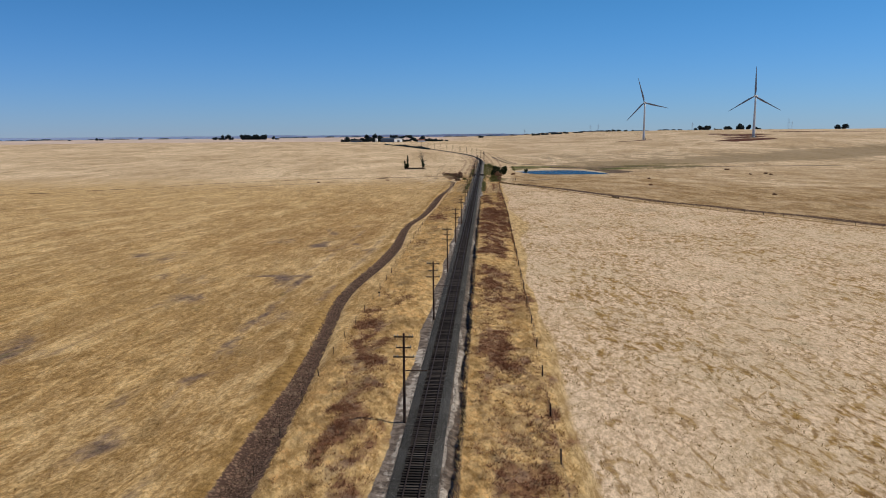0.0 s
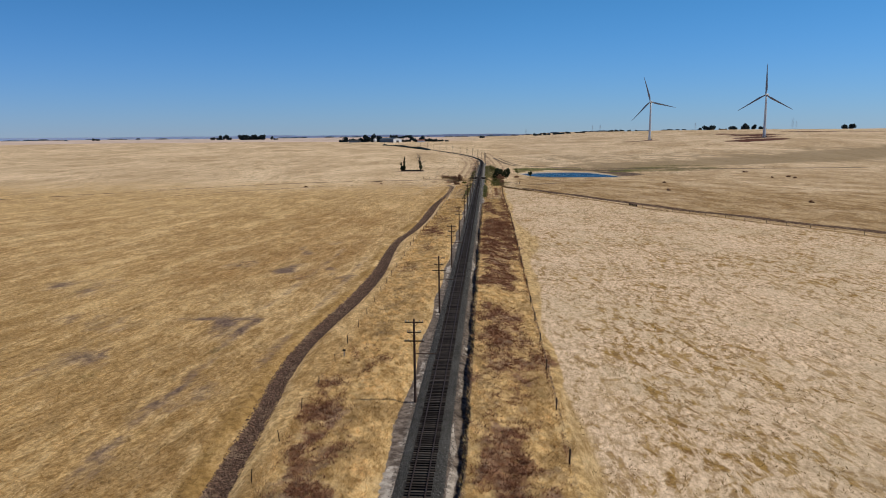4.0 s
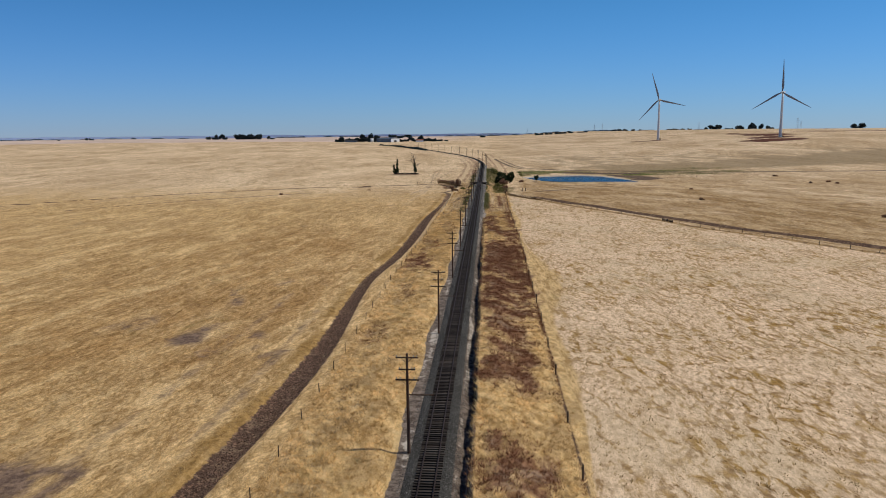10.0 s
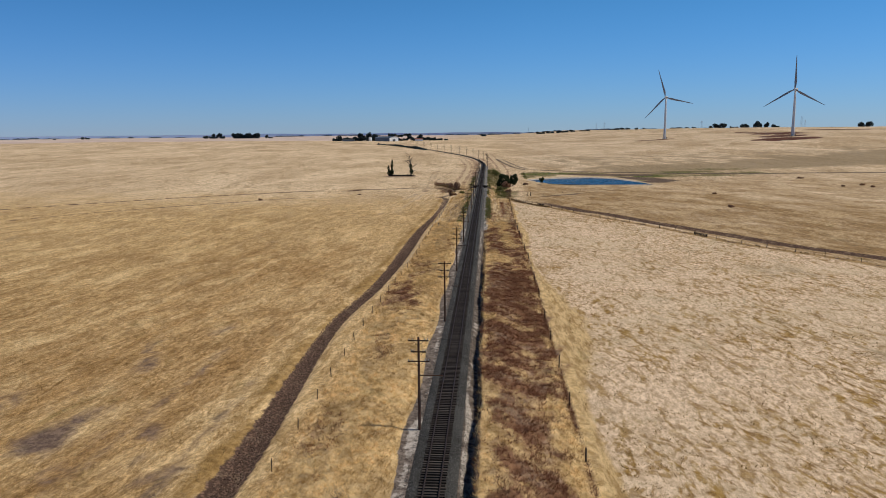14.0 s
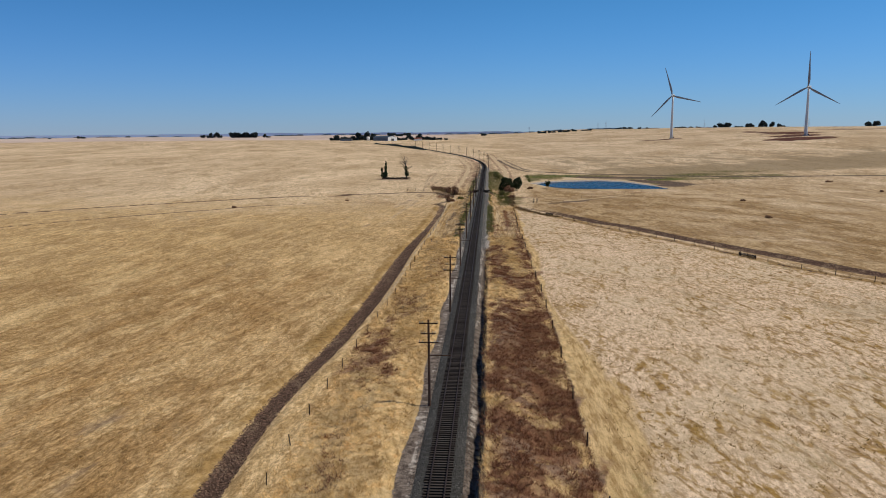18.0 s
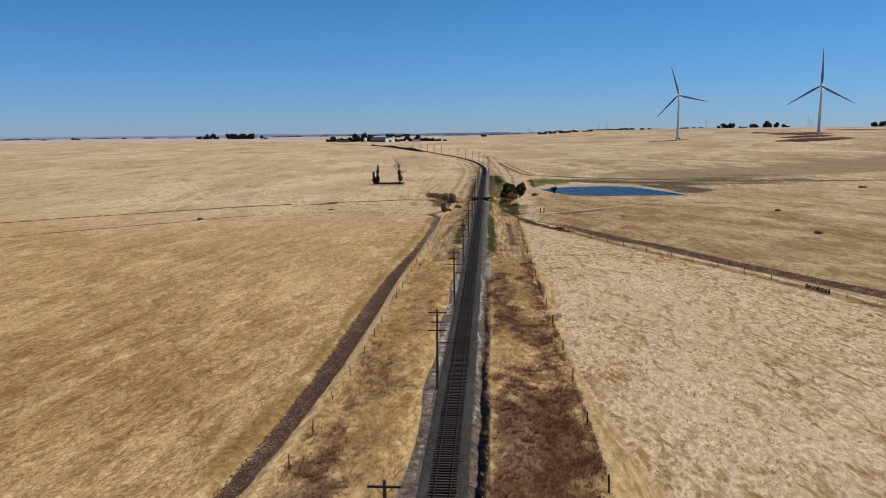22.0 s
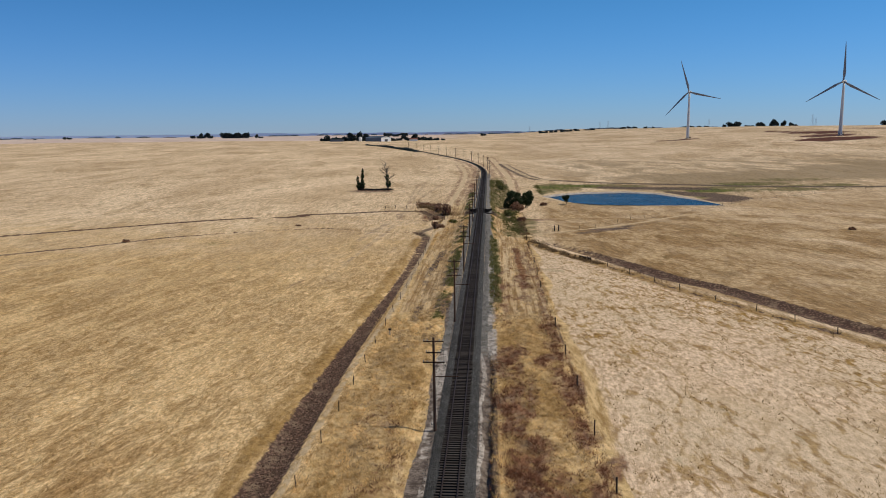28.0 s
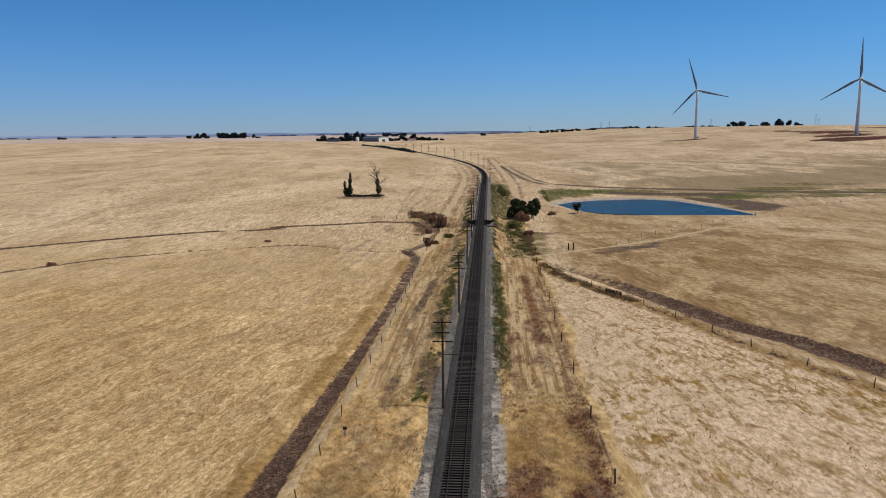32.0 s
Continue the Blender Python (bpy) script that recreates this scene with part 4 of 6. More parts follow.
    z["lane"] = np.maximum(z["lane"], 0.75 * (1 - ss(0.8, 2.2, side)))
    z["brown"] = np.maximum(z["brown"], 0.62 * (1 - ss(0.5, 2.0, np.abs(side - 3.2))) * ss(600, 620, y) * (0.5 + 0.7 * wave(x, y, 12, 97, 3)))
    z["lane"] = np.maximum(z["lane"], 0.6 * (1 - ss(1, 4, to_line(x, y, ((12, 930), (20, 810), (29, 722), (38, 696))))))
    return z


def build_ground():
    mid = np.concatenate([np.arange(-130, -24, 1.0), np.arange(-24, 2.4, 0.5), np.arange(2.4, 5.0, 0.13), np.arange(5.0, 18, 0.5), np.arange(18, 60, 0.8), np.arange(60, 152, 0.8)])
    low, high = spread_lines(-131.5, -131.5, 1.5, -4200, -140, 1.1), spread_lines(152, 152, 1.5, 140, 4200, 1.1)
    gx = np.concatenate([low[low < -130.5], mid, high[high > 151.5]])
    gy = spread_lines(44, 640, 1.0, -400, 4700, 1.04)
    X, Y = np.meshgrid(gx, gy)
    Z = height(X, Y)
    verts = np.stack([X, Y, Z], -1).reshape(-1, 3)
    nx, ny = len(gx), len(gy)
    i = (np.arange(ny - 1)[:, None] * nx + np.arange(nx - 1)[None]).reshape(-1)
    quads = np.stack([i, i + 1, i + nx + 1, i + nx], 1)
    me = bpy.data.meshes.new("ground")
    me.vertices.add(len(verts))
    me.vertices.foreach_set("co", verts.ravel())
    me.loops.add(quads.size)
    me.loops.foreach_set("vertex_index", quads.ravel())
    me.polygons.add(len(quads))
    me.polygons.foreach_set("loop_start", np.arange(0, quads.size, 4))
    me.polygons.foreach_set("use_smooth", np.ones(len(quads), bool))
    me.update()
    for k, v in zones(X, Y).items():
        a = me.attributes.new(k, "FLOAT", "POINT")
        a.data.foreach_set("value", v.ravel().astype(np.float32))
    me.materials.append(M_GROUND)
    tagged(new("ground", me), "dry golden grass fields with ditches and pale mown stubble", "ground", kind="structure")


build_ground()


# ------------------------------------------------------------------ railway
def track_frame(s_y):
    """Centre and sideways direction of the line at y."""
    y = np.asarray(s_y, float)
    x = track_x(y)
    dx = (track_x(y + 1) - track_x(y - 1)) / 2
    n = np.hypot(1, dx)
    return x, rise(y), 1 / n, -dx / n       # sideways = (1, -dx)/n


def sweep_line(name, ys, profile, mat, closed=True):
    x, z, sx, sy = track_frame(ys)
    k = len(profile)
    verts = [(x[i] + o * sx[i], ys[i] + o * sy[i], z[i] + h) for i in range(len(ys)) for o, h in profile]
    faces = []
    for i in range(len(ys) - 1):
        for j in range(k if closed else k - 1):
            a, b = i * k + j, i * k + (j + 1) % k
            faces.append((a, b, b + k, a + k))
    if closed:
        faces += [tuple(range(k))[::-1], tuple(range((len(ys) - 1) * k, len(ys) * k))]
    return mesh_of(name, verts, faces, mat)


LINE = np.concatenate([np.arange(-120, 700, 4.0), np.arange(700, 1640, 10.0)])
BED = ((-3.3, -3.6), (-2.4, -0.30), (-2.25, -0.04), (-1.95, 0.10), (-1.5, 0.20), (1.5, 0.20), (1.95, 0.10), (2.25, -0.04), (2.4, -0.30), (3.3, -3.6))
GAP = (529.2, 544.0)
track_bed = thing("track_bed", (0, 0, 0), "grey crushed stone ballast bank carrying a single railway track", "track bed", kind="structure")
part("ballast", sweep_line("ballast", np.append(LINE[LINE < GAP[0]], GAP[0]), BED, M_BALLAST), None, track_bed)
part("ballast", sweep_line("ballast", np.insert(LINE[LINE > GAP[1]], 0, GAP[1]), BED, M_BALLAST), None, track_bed)
track = thing("railway_track", (0, 0, 0), "single railway track with rusty rails on dark weathered wooden ties", "railway track", kind="structure")
for side in (-0.68, 0.68):
    prof = [(side + o, 0.33 + h) for o, h in ((-0.07, 0), (0.07, 0), (0.07, 0.02), (0.015, 0.035), (0.015, 0.125), (0.036, 0.135), (0.036, 0.17), (-0.036, 0.17), (-0.036, 0.135), (-0.015, 0.125), (-0.015, 0.035), (-0.07, 0.02))]
    part("rail", sweep_line("rail", LINE, prof, M_RAIL), None, track, "rust-brown steel rail")

# ------------------------------------------------------------------ telegraph poles
POLE_Y = (30.5, 73.2, 116.2, 158.3, 200.6, 244.1, 286.9, 329.8, 373.1, 415.9, 460.5, 504, 547, 590, 633, 676)


def telegraph_pole(at, tall, lean=(0, 0), turn=0.0):
    p = thing("telegraph_pole", at, "dark creosoted wooden telegraph pole with three crossarms beside the track", "telegraph pole", "telegraph poles along the railway", turn=turn)
    bm = bmesh.new()
    tube(bm, (0, 0, -0.5), (lean[0], lean[1], tall), 0.17, 0.11, 10)
    part("shaft", bm, M_POLE, p, smooth=False)
    for h, w in ((tall - 0.35, 2.05), (tall - 1.5, 1.55), (tall - 2.5, 2.2)):
        k = h / tall
        bm = bmesh.new()
        box(bm, (w, 0.10, 0.13), (lean[0] * k, lean[1] * k - 0.13, h), bevel=0.01)
        arm = part("crossarm", bm, M_POLE, p)
        for s in (-0.46, -0.3, 0.3, 0.46):
            bm = bmesh.new()
            tube(bm, (lean[0] * k + s * w, lean[1] * k - 0.13, h + 0.05), (lean[0] * k + s * w, lean[1] * k - 0.13, h + 0.24), 0.05, 0.035, 6)
            part("insulator", bm, M_GLASS, arm)
        for s in (-1, 1):
            bm = bmesh.new()
            tube(bm, (lean[0] * k, lean[1] * k - 0.16, h - 0.55), (lean[0] * k + s * 0.5, lean[1] * k - 0.16, h - 0.05), 0.02, 0.02, 4)
            part("brace", bm, M_STEELPOST, p)
    k = (tall - 5.0) / tall
    bm = bmesh.new()
    box(bm, (2.4, 0.09, 0.10), (lean[0] * k + 1.25, lean[1] * k, tall * k + 1.0), bevel=0.01)
    part("side_arm", bm, M_POLE, p)
    return p


for i, y in enumerate(POLE_Y):
    telegraph_pole((-2.05 if i < 12 else -2.3, y, ground_z(-2.05, y) if y < 480 else rise(y) - 0.1), (9.7, 9.7, 9.7, 9.8, 9.8, 9.8, 9.7, 9.8, 10.1, 10.1, 10.4, 10, 9.8, 9.8, 9.8, 9.8)[i], (random.uniform(-0.12, 0.12), 0))
x, z, sx, sy = track_frame(np.array([719.0, 760, 801, 842, 882, 922, 962, 1000, 1040, 1078, 1117, 1156, 1195, 1234]))
for i in range(len(x)):
    y = (719.0, 760, 801, 842, 882, 922, 962, 1000, 1040, 1078, 1117, 1156, 1195, 1234)[i]
    telegraph_pole((x[i] + 3.2 * sx[i], y + 3.2 * sy[i], z[i] - 0.2), 9.6, (random.uniform(-0.2, 0.2), 0), math.degrees(math.atan2(sy[i], sx[i])))


# ------------------------------------------------------------------ wind turbines
def lofted(rings, close=True):
    """A skin over rings of equal length."""
    bm = bmesh.new()
    vs = [[bm.verts.new(p) for p in r] for r in rings]
    k = len(rings[0])
    for a, b in zip(vs, vs[1:]):
        for j in range(k):
            bm.faces.new((a[j], a[(j + 1) % k], b[(j + 1) % k], b[j]))
    if close:
        bm.faces.new(vs[0][::-1])
        bm.faces.new(vs[-1])
    return bm


def circle(r, z, k=20, squash=1.0):
    return [(r * math.cos(2 * math.pi * j / k), squash * r * math.sin(2 * math.pi * j / k), z) for j in range(k)]


def wind_turbine(at, phase, face, hub):
    t = thing("wind_turbine", at, "tall white three-bladed wind turbine on a grassy rise", "wind turbine", "wind turbines on the hill", turn=face)
    part("tower", lofted([circle(2.15 - 0.95 * k / 8, -1 + (hub - 0.5) * k / 8, 24) for k in range(9)]), M_WHITE, t, smooth=True)
    part("foundation", lofted([circle(3.6, -0.8), circle(3.6, 0.35), circle(3.3, 0.5)]), M_CONC, t, "grey concrete foundation ring")
    bm = bmesh.new()
    box(bm, (2.2, 2.2, 2.3), (2.3, 2.4, 0.9), bevel=0.08)
    part("transformer", bm, M_TIMBER, t, "dark transformer box at the tower foot")
    bm = bmesh.new()
    box(bm, (0.9, 0.12, 2.1), (0, -2.14, 1.2), bevel=0.03)
    part("door", bm, M_CONC, t)
    bm = bmesh.new()
    box(bm, (3.3, 9.0, 3.4), (0, 1.7, hub + 0.6), bevel=0.5)
    part("nacelle", bm, M_WHITE, t)
    tip = [circle(r, z) for r, z in ((1.5, 0), (1.45, 0.9), (1.1, 1.8), (0.5, 2.3), (0.1, 2.45))]
    part("hub", lofted([[(p[0], -2.6 - p[2], hub + 0.6 + p[1]) for p in r] for r in tip]), M_WHITE, t, smooth=True)
    for k in range(3):
        rings = []
        for u, chord, thick, twist in ((0, 1.7, 1.6, 0), (0.04, 1.7, 1.5, 0), (0.1, 2.4, 1.0, 16), (0.2, 3.1, 0.65, 13), (0.4, 2.4, 0.42, 8), (0.65, 1.6, 0.26, 4), (0.88, 0.95, 0.14, 1), (0.98, 0.5, 0.08, 0), (1.0, 0.12, 0.04, 0)):
            ring = []
            for j in range(12):
                a = 2 * math.pi * j / 12
                px, py = chord * (0.5 * math.cos(a) + (0.18 if u > 0.06 else 0)), thick * 0.5 * math.sin(a)
                w = radians(twist + 6)
                ring.append(Vector((px * math.cos(w) - py * math.sin(w), px * math.sin(w) + py * math.cos(w) - 1.2 * u * u, 1.0 + 42.5 * u)))
            rings.append(ring)
        turn = Matrix.Translation((0, -3.4, hub + 0.6)) @ Matrix.Rotation(radians(phase + 120 * k), 4, "Y")
        part("blade", lofted([[turn @ p for p in r] for r in rings]), M_BLADE, t, smooth=True)


wind_turbine((277, 1305, ground_z(277, 1305)), -16, -27, 62.5)
wind_turbine((402.5, 1133, ground_z(402.5, 1133)), 0, -36, 59.5)


# ------------------------------------------------------------------ pond
def pond_material():
    n = Nodes("blue_pond_water", 0.26, 0.15)
    n.b.inputs["IOR"].default_value = 1.33
    w = n.noise(1.1, 4, 0.6, n.mapped((1, 2.2, 1), 20))
    n.bump(w, 0.9, 0.5)
    c = n.mix(n.step(n.noise(0.05, 3), 0.35, 0.65), (0.004, 0.026, 0.062), (0.010, 0.055, 0.115))
    c = n.mix(n.math("MULTIPLY", n.step(n.noise(0.5, 6, 0.75, n.mapped((0.5, 0.16, 1), 15)), 0.48, 0.62), 0.7), c, (0.014, 0.07, 0.14))
    xyz = n.add("ShaderNodeSeparateXYZ")
    n.put(n.pos, xyz.inputs[0])
    shoal = n.step(n.math("ADD", xyz.outputs["X"], n.math("MULTIPLY", n.noise(0.08, 4), 24.0)), 100, 50)
    return n.done(n.mix(n.math("MULTIPLY", shoal, 0.4), c, (0.02, 0.075, 0.125)))


bm = bmesh.new()
px, py = np.array(POND).T
cxp, cyp = px.mean(), py.mean()
ring = []
for k in range(96):
    u = k / 96 * len(POND)
    i, w = int(u), u - int(u)
    p0, p1, p2, p3 = (np.array(POND[(i + j - 1) % len(POND)], float) for j in range(4))
    q = 0.5 * (2 * p1 + (p2 - p0) * w + (2 * p0 - 5 * p1 + 4 * p2 - p3) * w ** 2 + (3 * p1 - p0 - 3 * p2 + p3) * w ** 3)
    q = q + (q - (cxp, cyp)) * 0.015 * math.sin(k * 1.7)
    ring.append(bm.verts.new((q[0], q[1], POND_Z)))
bm.faces.new(ring)
bmesh.ops.triangulate(bm, faces=bm.faces)
me = bpy.data.meshes.new("pond")
bm.to_mesh(me)
bm.free()
me.materials.append(pond_material())
tagged(new("pond_water", me), "deep blue farm pond with rippled water", "pond", kind="structure")


# ------------------------------------------------------------------ timber bridge over the creek
bridge = thing("railway_bridge", (0, 536.6, rise(536)), "short dark timber railway trestle over a dry creek", "bridge")
for y in (-7.3, 7.3):
    for k in range(10):
        bm = bmesh.new()
        box(bm, (5.8 + 0.4 * (k % 3), 0.3, 0.34), (0, y, -0.15 - 0.37 * k), bevel=0.02)
        part("abutment_plank", bm, M_TIMBER, bridge)
    for s in (-1, 1):
        bm = bmesh.new()
        box(bm, (1.9, 0.3, 2.4), (s * 3.7, y + math.copysign(0.5, y), -1.2), (0, 0, s * math.copysign(38, y)), 0.03)
        part("wing_wall", bm, M_TIMBER, bridge)
for s in (-1.15, -0.75, 0.75, 1.15):
    bm = bmesh.new()
    box(bm, (0.3, 15.4, 0.5), (s, 0, -0.12), bevel=0.02)
    part("stringer", bm, M_TIMBER, bridge)
for s in (-1.55, 1.55):
    bm = bmesh.new()
    box(bm, (0.2, 15.6, 0.2), (s, 0, 0.4), bevel=0.02)
    part("guard_timber", bm, M_TIMBER, bridge)
for y in (-2.5, 2.5):
    for s in (-1.6, -0.55, 0.55, 1.6):
        bm = bmesh.new()
        tube(bm, (s * 1.25, y, -5.0), (s, y, -0.3), 0.19, 0.17, 8)
        part("pile", bm, M_TIMBER, bridge)
    bm = bmesh.new()
    box(bm, (4.2, 0.34, 0.34), (0, y, -0.46), bevel=0.02)
    part("pile_cap", bm, M_TIMBER, bridge)
    bm = bmesh.new()
    tube(bm, (-2.0, y + 0.2, -3.4), (1.6, y + 0.2, -0.7), 0.09, 0.09, 5)
    part("brace", bm, M_TIMBER, bridge)


# ------------------------------------------------------------------ trees and shrubs
def leaf_cloud(name, blobs, count, size, mat, seed):
    """Many small leaf sprays scattered in and on a few uneven lobes: (x, y, z, rx, ry, rz)."""
    r = np.random.RandomState(seed)
    w = np.array([b[3] * b[4] * b[5] for b in blobs]) ** 0.67
    pick = r.choice(len(blobs), count, p=w / w.sum())
    b = np.array(blobs)[pick]
    v = r.normal(size=(count, 3))
    v /= np.linalg.norm(v, axis=1)[:, None]
    rad = (0.45 + 0.6 * r.rand(count) ** 0.6)
    c = b[:, :3] + v * b[:, 3:] * rad[:, None]
    a = r.normal(size=(count, 3))
    a /= np.linalg.norm(a, axis=1)[:, None]
    e = np.cross(a, r.normal(size=(count, 3)))
    e /= np.linalg.norm(e, axis=1)[:, None]
    s = size * (0.5 + r.rand(count))[:, None]
    verts = np.stack([c - a * s, c + e * s * 0.55, c + a * s, c - e * s * 0.55], 1).reshape(-1, 3)
    faces = np.arange(count * 4).reshape(-1, 4)
    return mesh_of(name, verts.tolist(), faces.tolist(), mat)


def limb(bm, a, b, r0, r1, rnd, depth=2, fork=3):
    tube(bm, a, b, r0, r1, 6)
    if depth:
        a, b = Vector(a), Vector(b)
        for _ in range(fork):
            p = a.lerp(b, rnd.uniform(0.45, 1.0))
            d = (b - a) * rnd.uniform(0.35, 0.65)
            d.rotate(Euler((rnd.uniform(-0.9, 0.9), rnd.uniform(-0.9, 0.9), rnd.uniform(0, 6.3))))
            d.z = abs(d.z) * 0.8
            limb(bm, p, p + d, r1 * 0.8, r1 * 0.3, rnd, depth - 1, fork)


def crown_lobes(w, h, foot, rnd, n=7):
    lobes = []
    for k in range(n):
        a, q = rnd.uniform(0, 6.28), rnd.uniform(0.1, 0.32) * w
        z = foot + (h - foot) * rnd.uniform(0.16, 0.8)
        s = rnd.uniform(0.18, 0.3)
        lobes.append((q * math.cos(a), q * math.sin(a), z, s * w, s * w, rnd.uniform(0.16, 0.28) * (h - foot) + 0.1 * w))
    return lobes


def tree_kind(seed, w, h, foot, count, leaf, mat, label, name="tree", group="", n=7):
    rnd = random.Random(seed)
    t = thing(name, (0, 0, 0), label, name.replace("_", " "), group)
    bm = bmesh.new()
    limb(bm, (0, 0, -0.4), (rnd.uniform(-0.3, 0.3), rnd.uniform(-0.3, 0.3), h * 0.55), 0.035 * h + 0.04, 0.018 * h, rnd, 1, 4)
    part("trunk", bm, M_BARK, t)
    part("crown", leaf_cloud("crown", crown_lobes(w, h, foot, rnd, n), count, leaf, mat, seed), None, t)
    return t


FAR_SET = [tree_kind(s, w, h, f, 900, 1.5, M_LEAF_FAR, "dark green spreading tree far across the dry fields", "tree", "trees on the skyline")
           for s, w, h, f in ((11, 26, 15, 0.4), (12, 20, 16, 0.3), (13, 14, 18, 0.4), (14, 18, 11, 0.2))]
first = {0: True, 1: True, 2: True, 3: True}


def far_tree(kind, x, y, h, w, big=1.3):
    """Stands a far tree of about that height and width on the ground."""
    src = FAR_SET[kind]
    base = ((26, 15), (20, 16), (14, 18), (18, 11))[kind]
    m = pose(x, y, ground_z(x, y) - 0.3, 0, 0, (x * 37 + y * 11) % 360) @ Matrix.Diagonal((big * w / base[0], big * w / base[0], big * h / base[1], 1))
    if first[kind]:
        src.matrix_world, first[kind] = m, False
        return
    c = copy_thing(src, m)
    c.matrix_world = m


HILL_TREES = ((683, 9, 14, 3), (706, 14, 26, 1), (722, 14, 26, 0), (746, 7, 14, 3), (766, 6, 11, 3), (781, 12, 18, 1), (796, 13, 18, 2), (821, 18, 20, 1), (835, 20, 20, 2), (857, 17, 16, 2), (872, 11, 18, 1), (886, 9, 14, 3), (462, 6, 10, 3), (484, 5, 8, 3),
              (575, 4.5, 22, 3), (595, 5, 18, 3), (616, 5, 20, 3), (630, 5, 12, 3), (1138, 15, 24, 1), (1160, 16, 22, 0))
for x, h, w, k in HILL_TREES:
    far_tree(k, x, 2456 + (x * 7 % 30), h, w, 1.06)
FARM_TREES = ((-344, 6, 14, 3), (-330, 11, 14, 1), (-321, 9, 10, 3), (-308, 7, 12, 3), (-299, 7, 12, 1), (-291, 9, 12, 1), (-279, 16, 14, 2), (-269, 17, 15, 1), (-254, 13, 16, 0), (-240, 9, 13, 1), (-228, 10, 13, 3), (-206, 6, 12, 3), (-194, 6, 11, 1), (-184, 6, 10, 3), (-172, 10, 12, 2),
              (-152, 13, 11, 2), (-143, 7, 9, 3), (-129, 7, 13, 1), (-119, 7, 12, 3), (-105, 5, 10, 3), (-91, 4, 7, 3), (-316, 6, 14, 0), (-285, 8, 12, 3), (-262, 9, 14, 3), (-160, 6, 10, 3), (-112, 4, 9, 3))
for x, h, w, k in FARM_TREES:
    far_tree(k, x, 1775 + (x * 7 % 40), 0.95 * h, 1.25 * w, 1.1)
for x, h, w, k in ((-383, 13, 20, 1), (-360, 12, 26, 0), (-340, 10, 26, 3), (-312, 12, 34, 0), (-20, 8, 24, 3), (190, 9, 24, 1), (205, 8, 26, 3), (226, 9, 22, 1), (244, 7, 22, 3), (262, 8, 26, 1), (290, 8, 30, 3), (318, 8, 26, 1), (480, 8, 24, 3), (503, 8, 24, 1), (526, 8, 24, 3), (369, 5, 40, 3)):
    far_tree(k, x, 2950 + (x * 11 % 60), h, w, 1.0)
for x, h, w, k in ((-998, 18, 20, 1), (-983, 19, 20, 2), (-968, 18, 20, 1), (-953, 19, 20, 2), (-938, 19, 20, 1), (-923, 18, 20, 2), (-908, 18, 18, 1), (-874, 13, 9, 2), (-862, 6, 12, 3)):
    far_tree(k, x, 3000 + (x * 7 % 26), h, 1.45 * w, 1.08)
for x, h, w, k in ((-1083, 17, 16, 1), (-1068, 19, 16, 2), (-1056, 17, 14, 1), (-1046, 10, 12, 3), (-1119, 11, 18, 3), (-1097, 8, 11, 3), (-1085, 6, 12, 3), (-1622, 9, 14, 1), (-1609, 8, 14, 3), (-1740, 4, 10, 3)):
    far_tree(k, x, 3000 + (x * 7 % 26), h, 1.2 * w, 1.05)


# leaf colour carries painted blue haze for the distance
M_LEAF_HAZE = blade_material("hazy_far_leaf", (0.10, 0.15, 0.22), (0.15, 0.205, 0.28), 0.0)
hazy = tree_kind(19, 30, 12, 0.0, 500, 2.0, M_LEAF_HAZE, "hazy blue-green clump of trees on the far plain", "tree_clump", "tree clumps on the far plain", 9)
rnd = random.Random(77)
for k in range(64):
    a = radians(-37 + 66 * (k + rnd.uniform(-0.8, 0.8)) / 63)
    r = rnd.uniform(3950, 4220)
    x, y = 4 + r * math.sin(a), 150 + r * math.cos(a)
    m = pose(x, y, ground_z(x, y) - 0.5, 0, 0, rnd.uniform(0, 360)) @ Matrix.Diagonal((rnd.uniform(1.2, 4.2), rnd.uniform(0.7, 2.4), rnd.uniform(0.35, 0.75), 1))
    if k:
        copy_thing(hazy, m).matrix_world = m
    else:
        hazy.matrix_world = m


def place(t, x, y, turn=0.0, drop=0.1):
    t.matrix_world = pose(x, y, ground_z(x, y) - drop, 0, 0, turn)
    return t


def creek_oak(at, lobes, count, seed, label):
    t = thing("shrub", (at[0], at[1], ground_z(*at) - 0.1), label, "shrub")
    rnd = random.Random(seed)
    bm = bmesh.new()
    for k in range(4):
        q = lobes[k % len(lobes)]
        limb(bm, (0.3 * k - 0.5, 0, -0.3), (0.7 * q[0], 0.7 * q[1], 0.85 * q[2]), 0.16, 0.06, rnd, 1, 3)
    part("trunk", bm, M_BARK, t)
    part("crown", leaf_cloud("crown", lobes, count, 0.3, M_LEAF, seed), None, t)


creek_oak((13.4, 567), [(0, 0, 4.6, 2.6, 2.4, 2.6), (-2.0, 0.3, 2.6, 1.9, 1.8, 2.2), (1.9, 0, 3.0, 2.0, 2.0, 2.4), (-1.0, 0, 6.2, 1.7, 1.6, 1.5), (0.6, -0.5, 1.6, 2.4, 2.0, 1.6), (1.8, 0.4, 5.6, 1.5, 1.5, 1.4), (-3.0, 0.2, 1.4, 1.2, 1.2, 1.2)], 4200, 21, "dense dark green oak shrub by the creek")
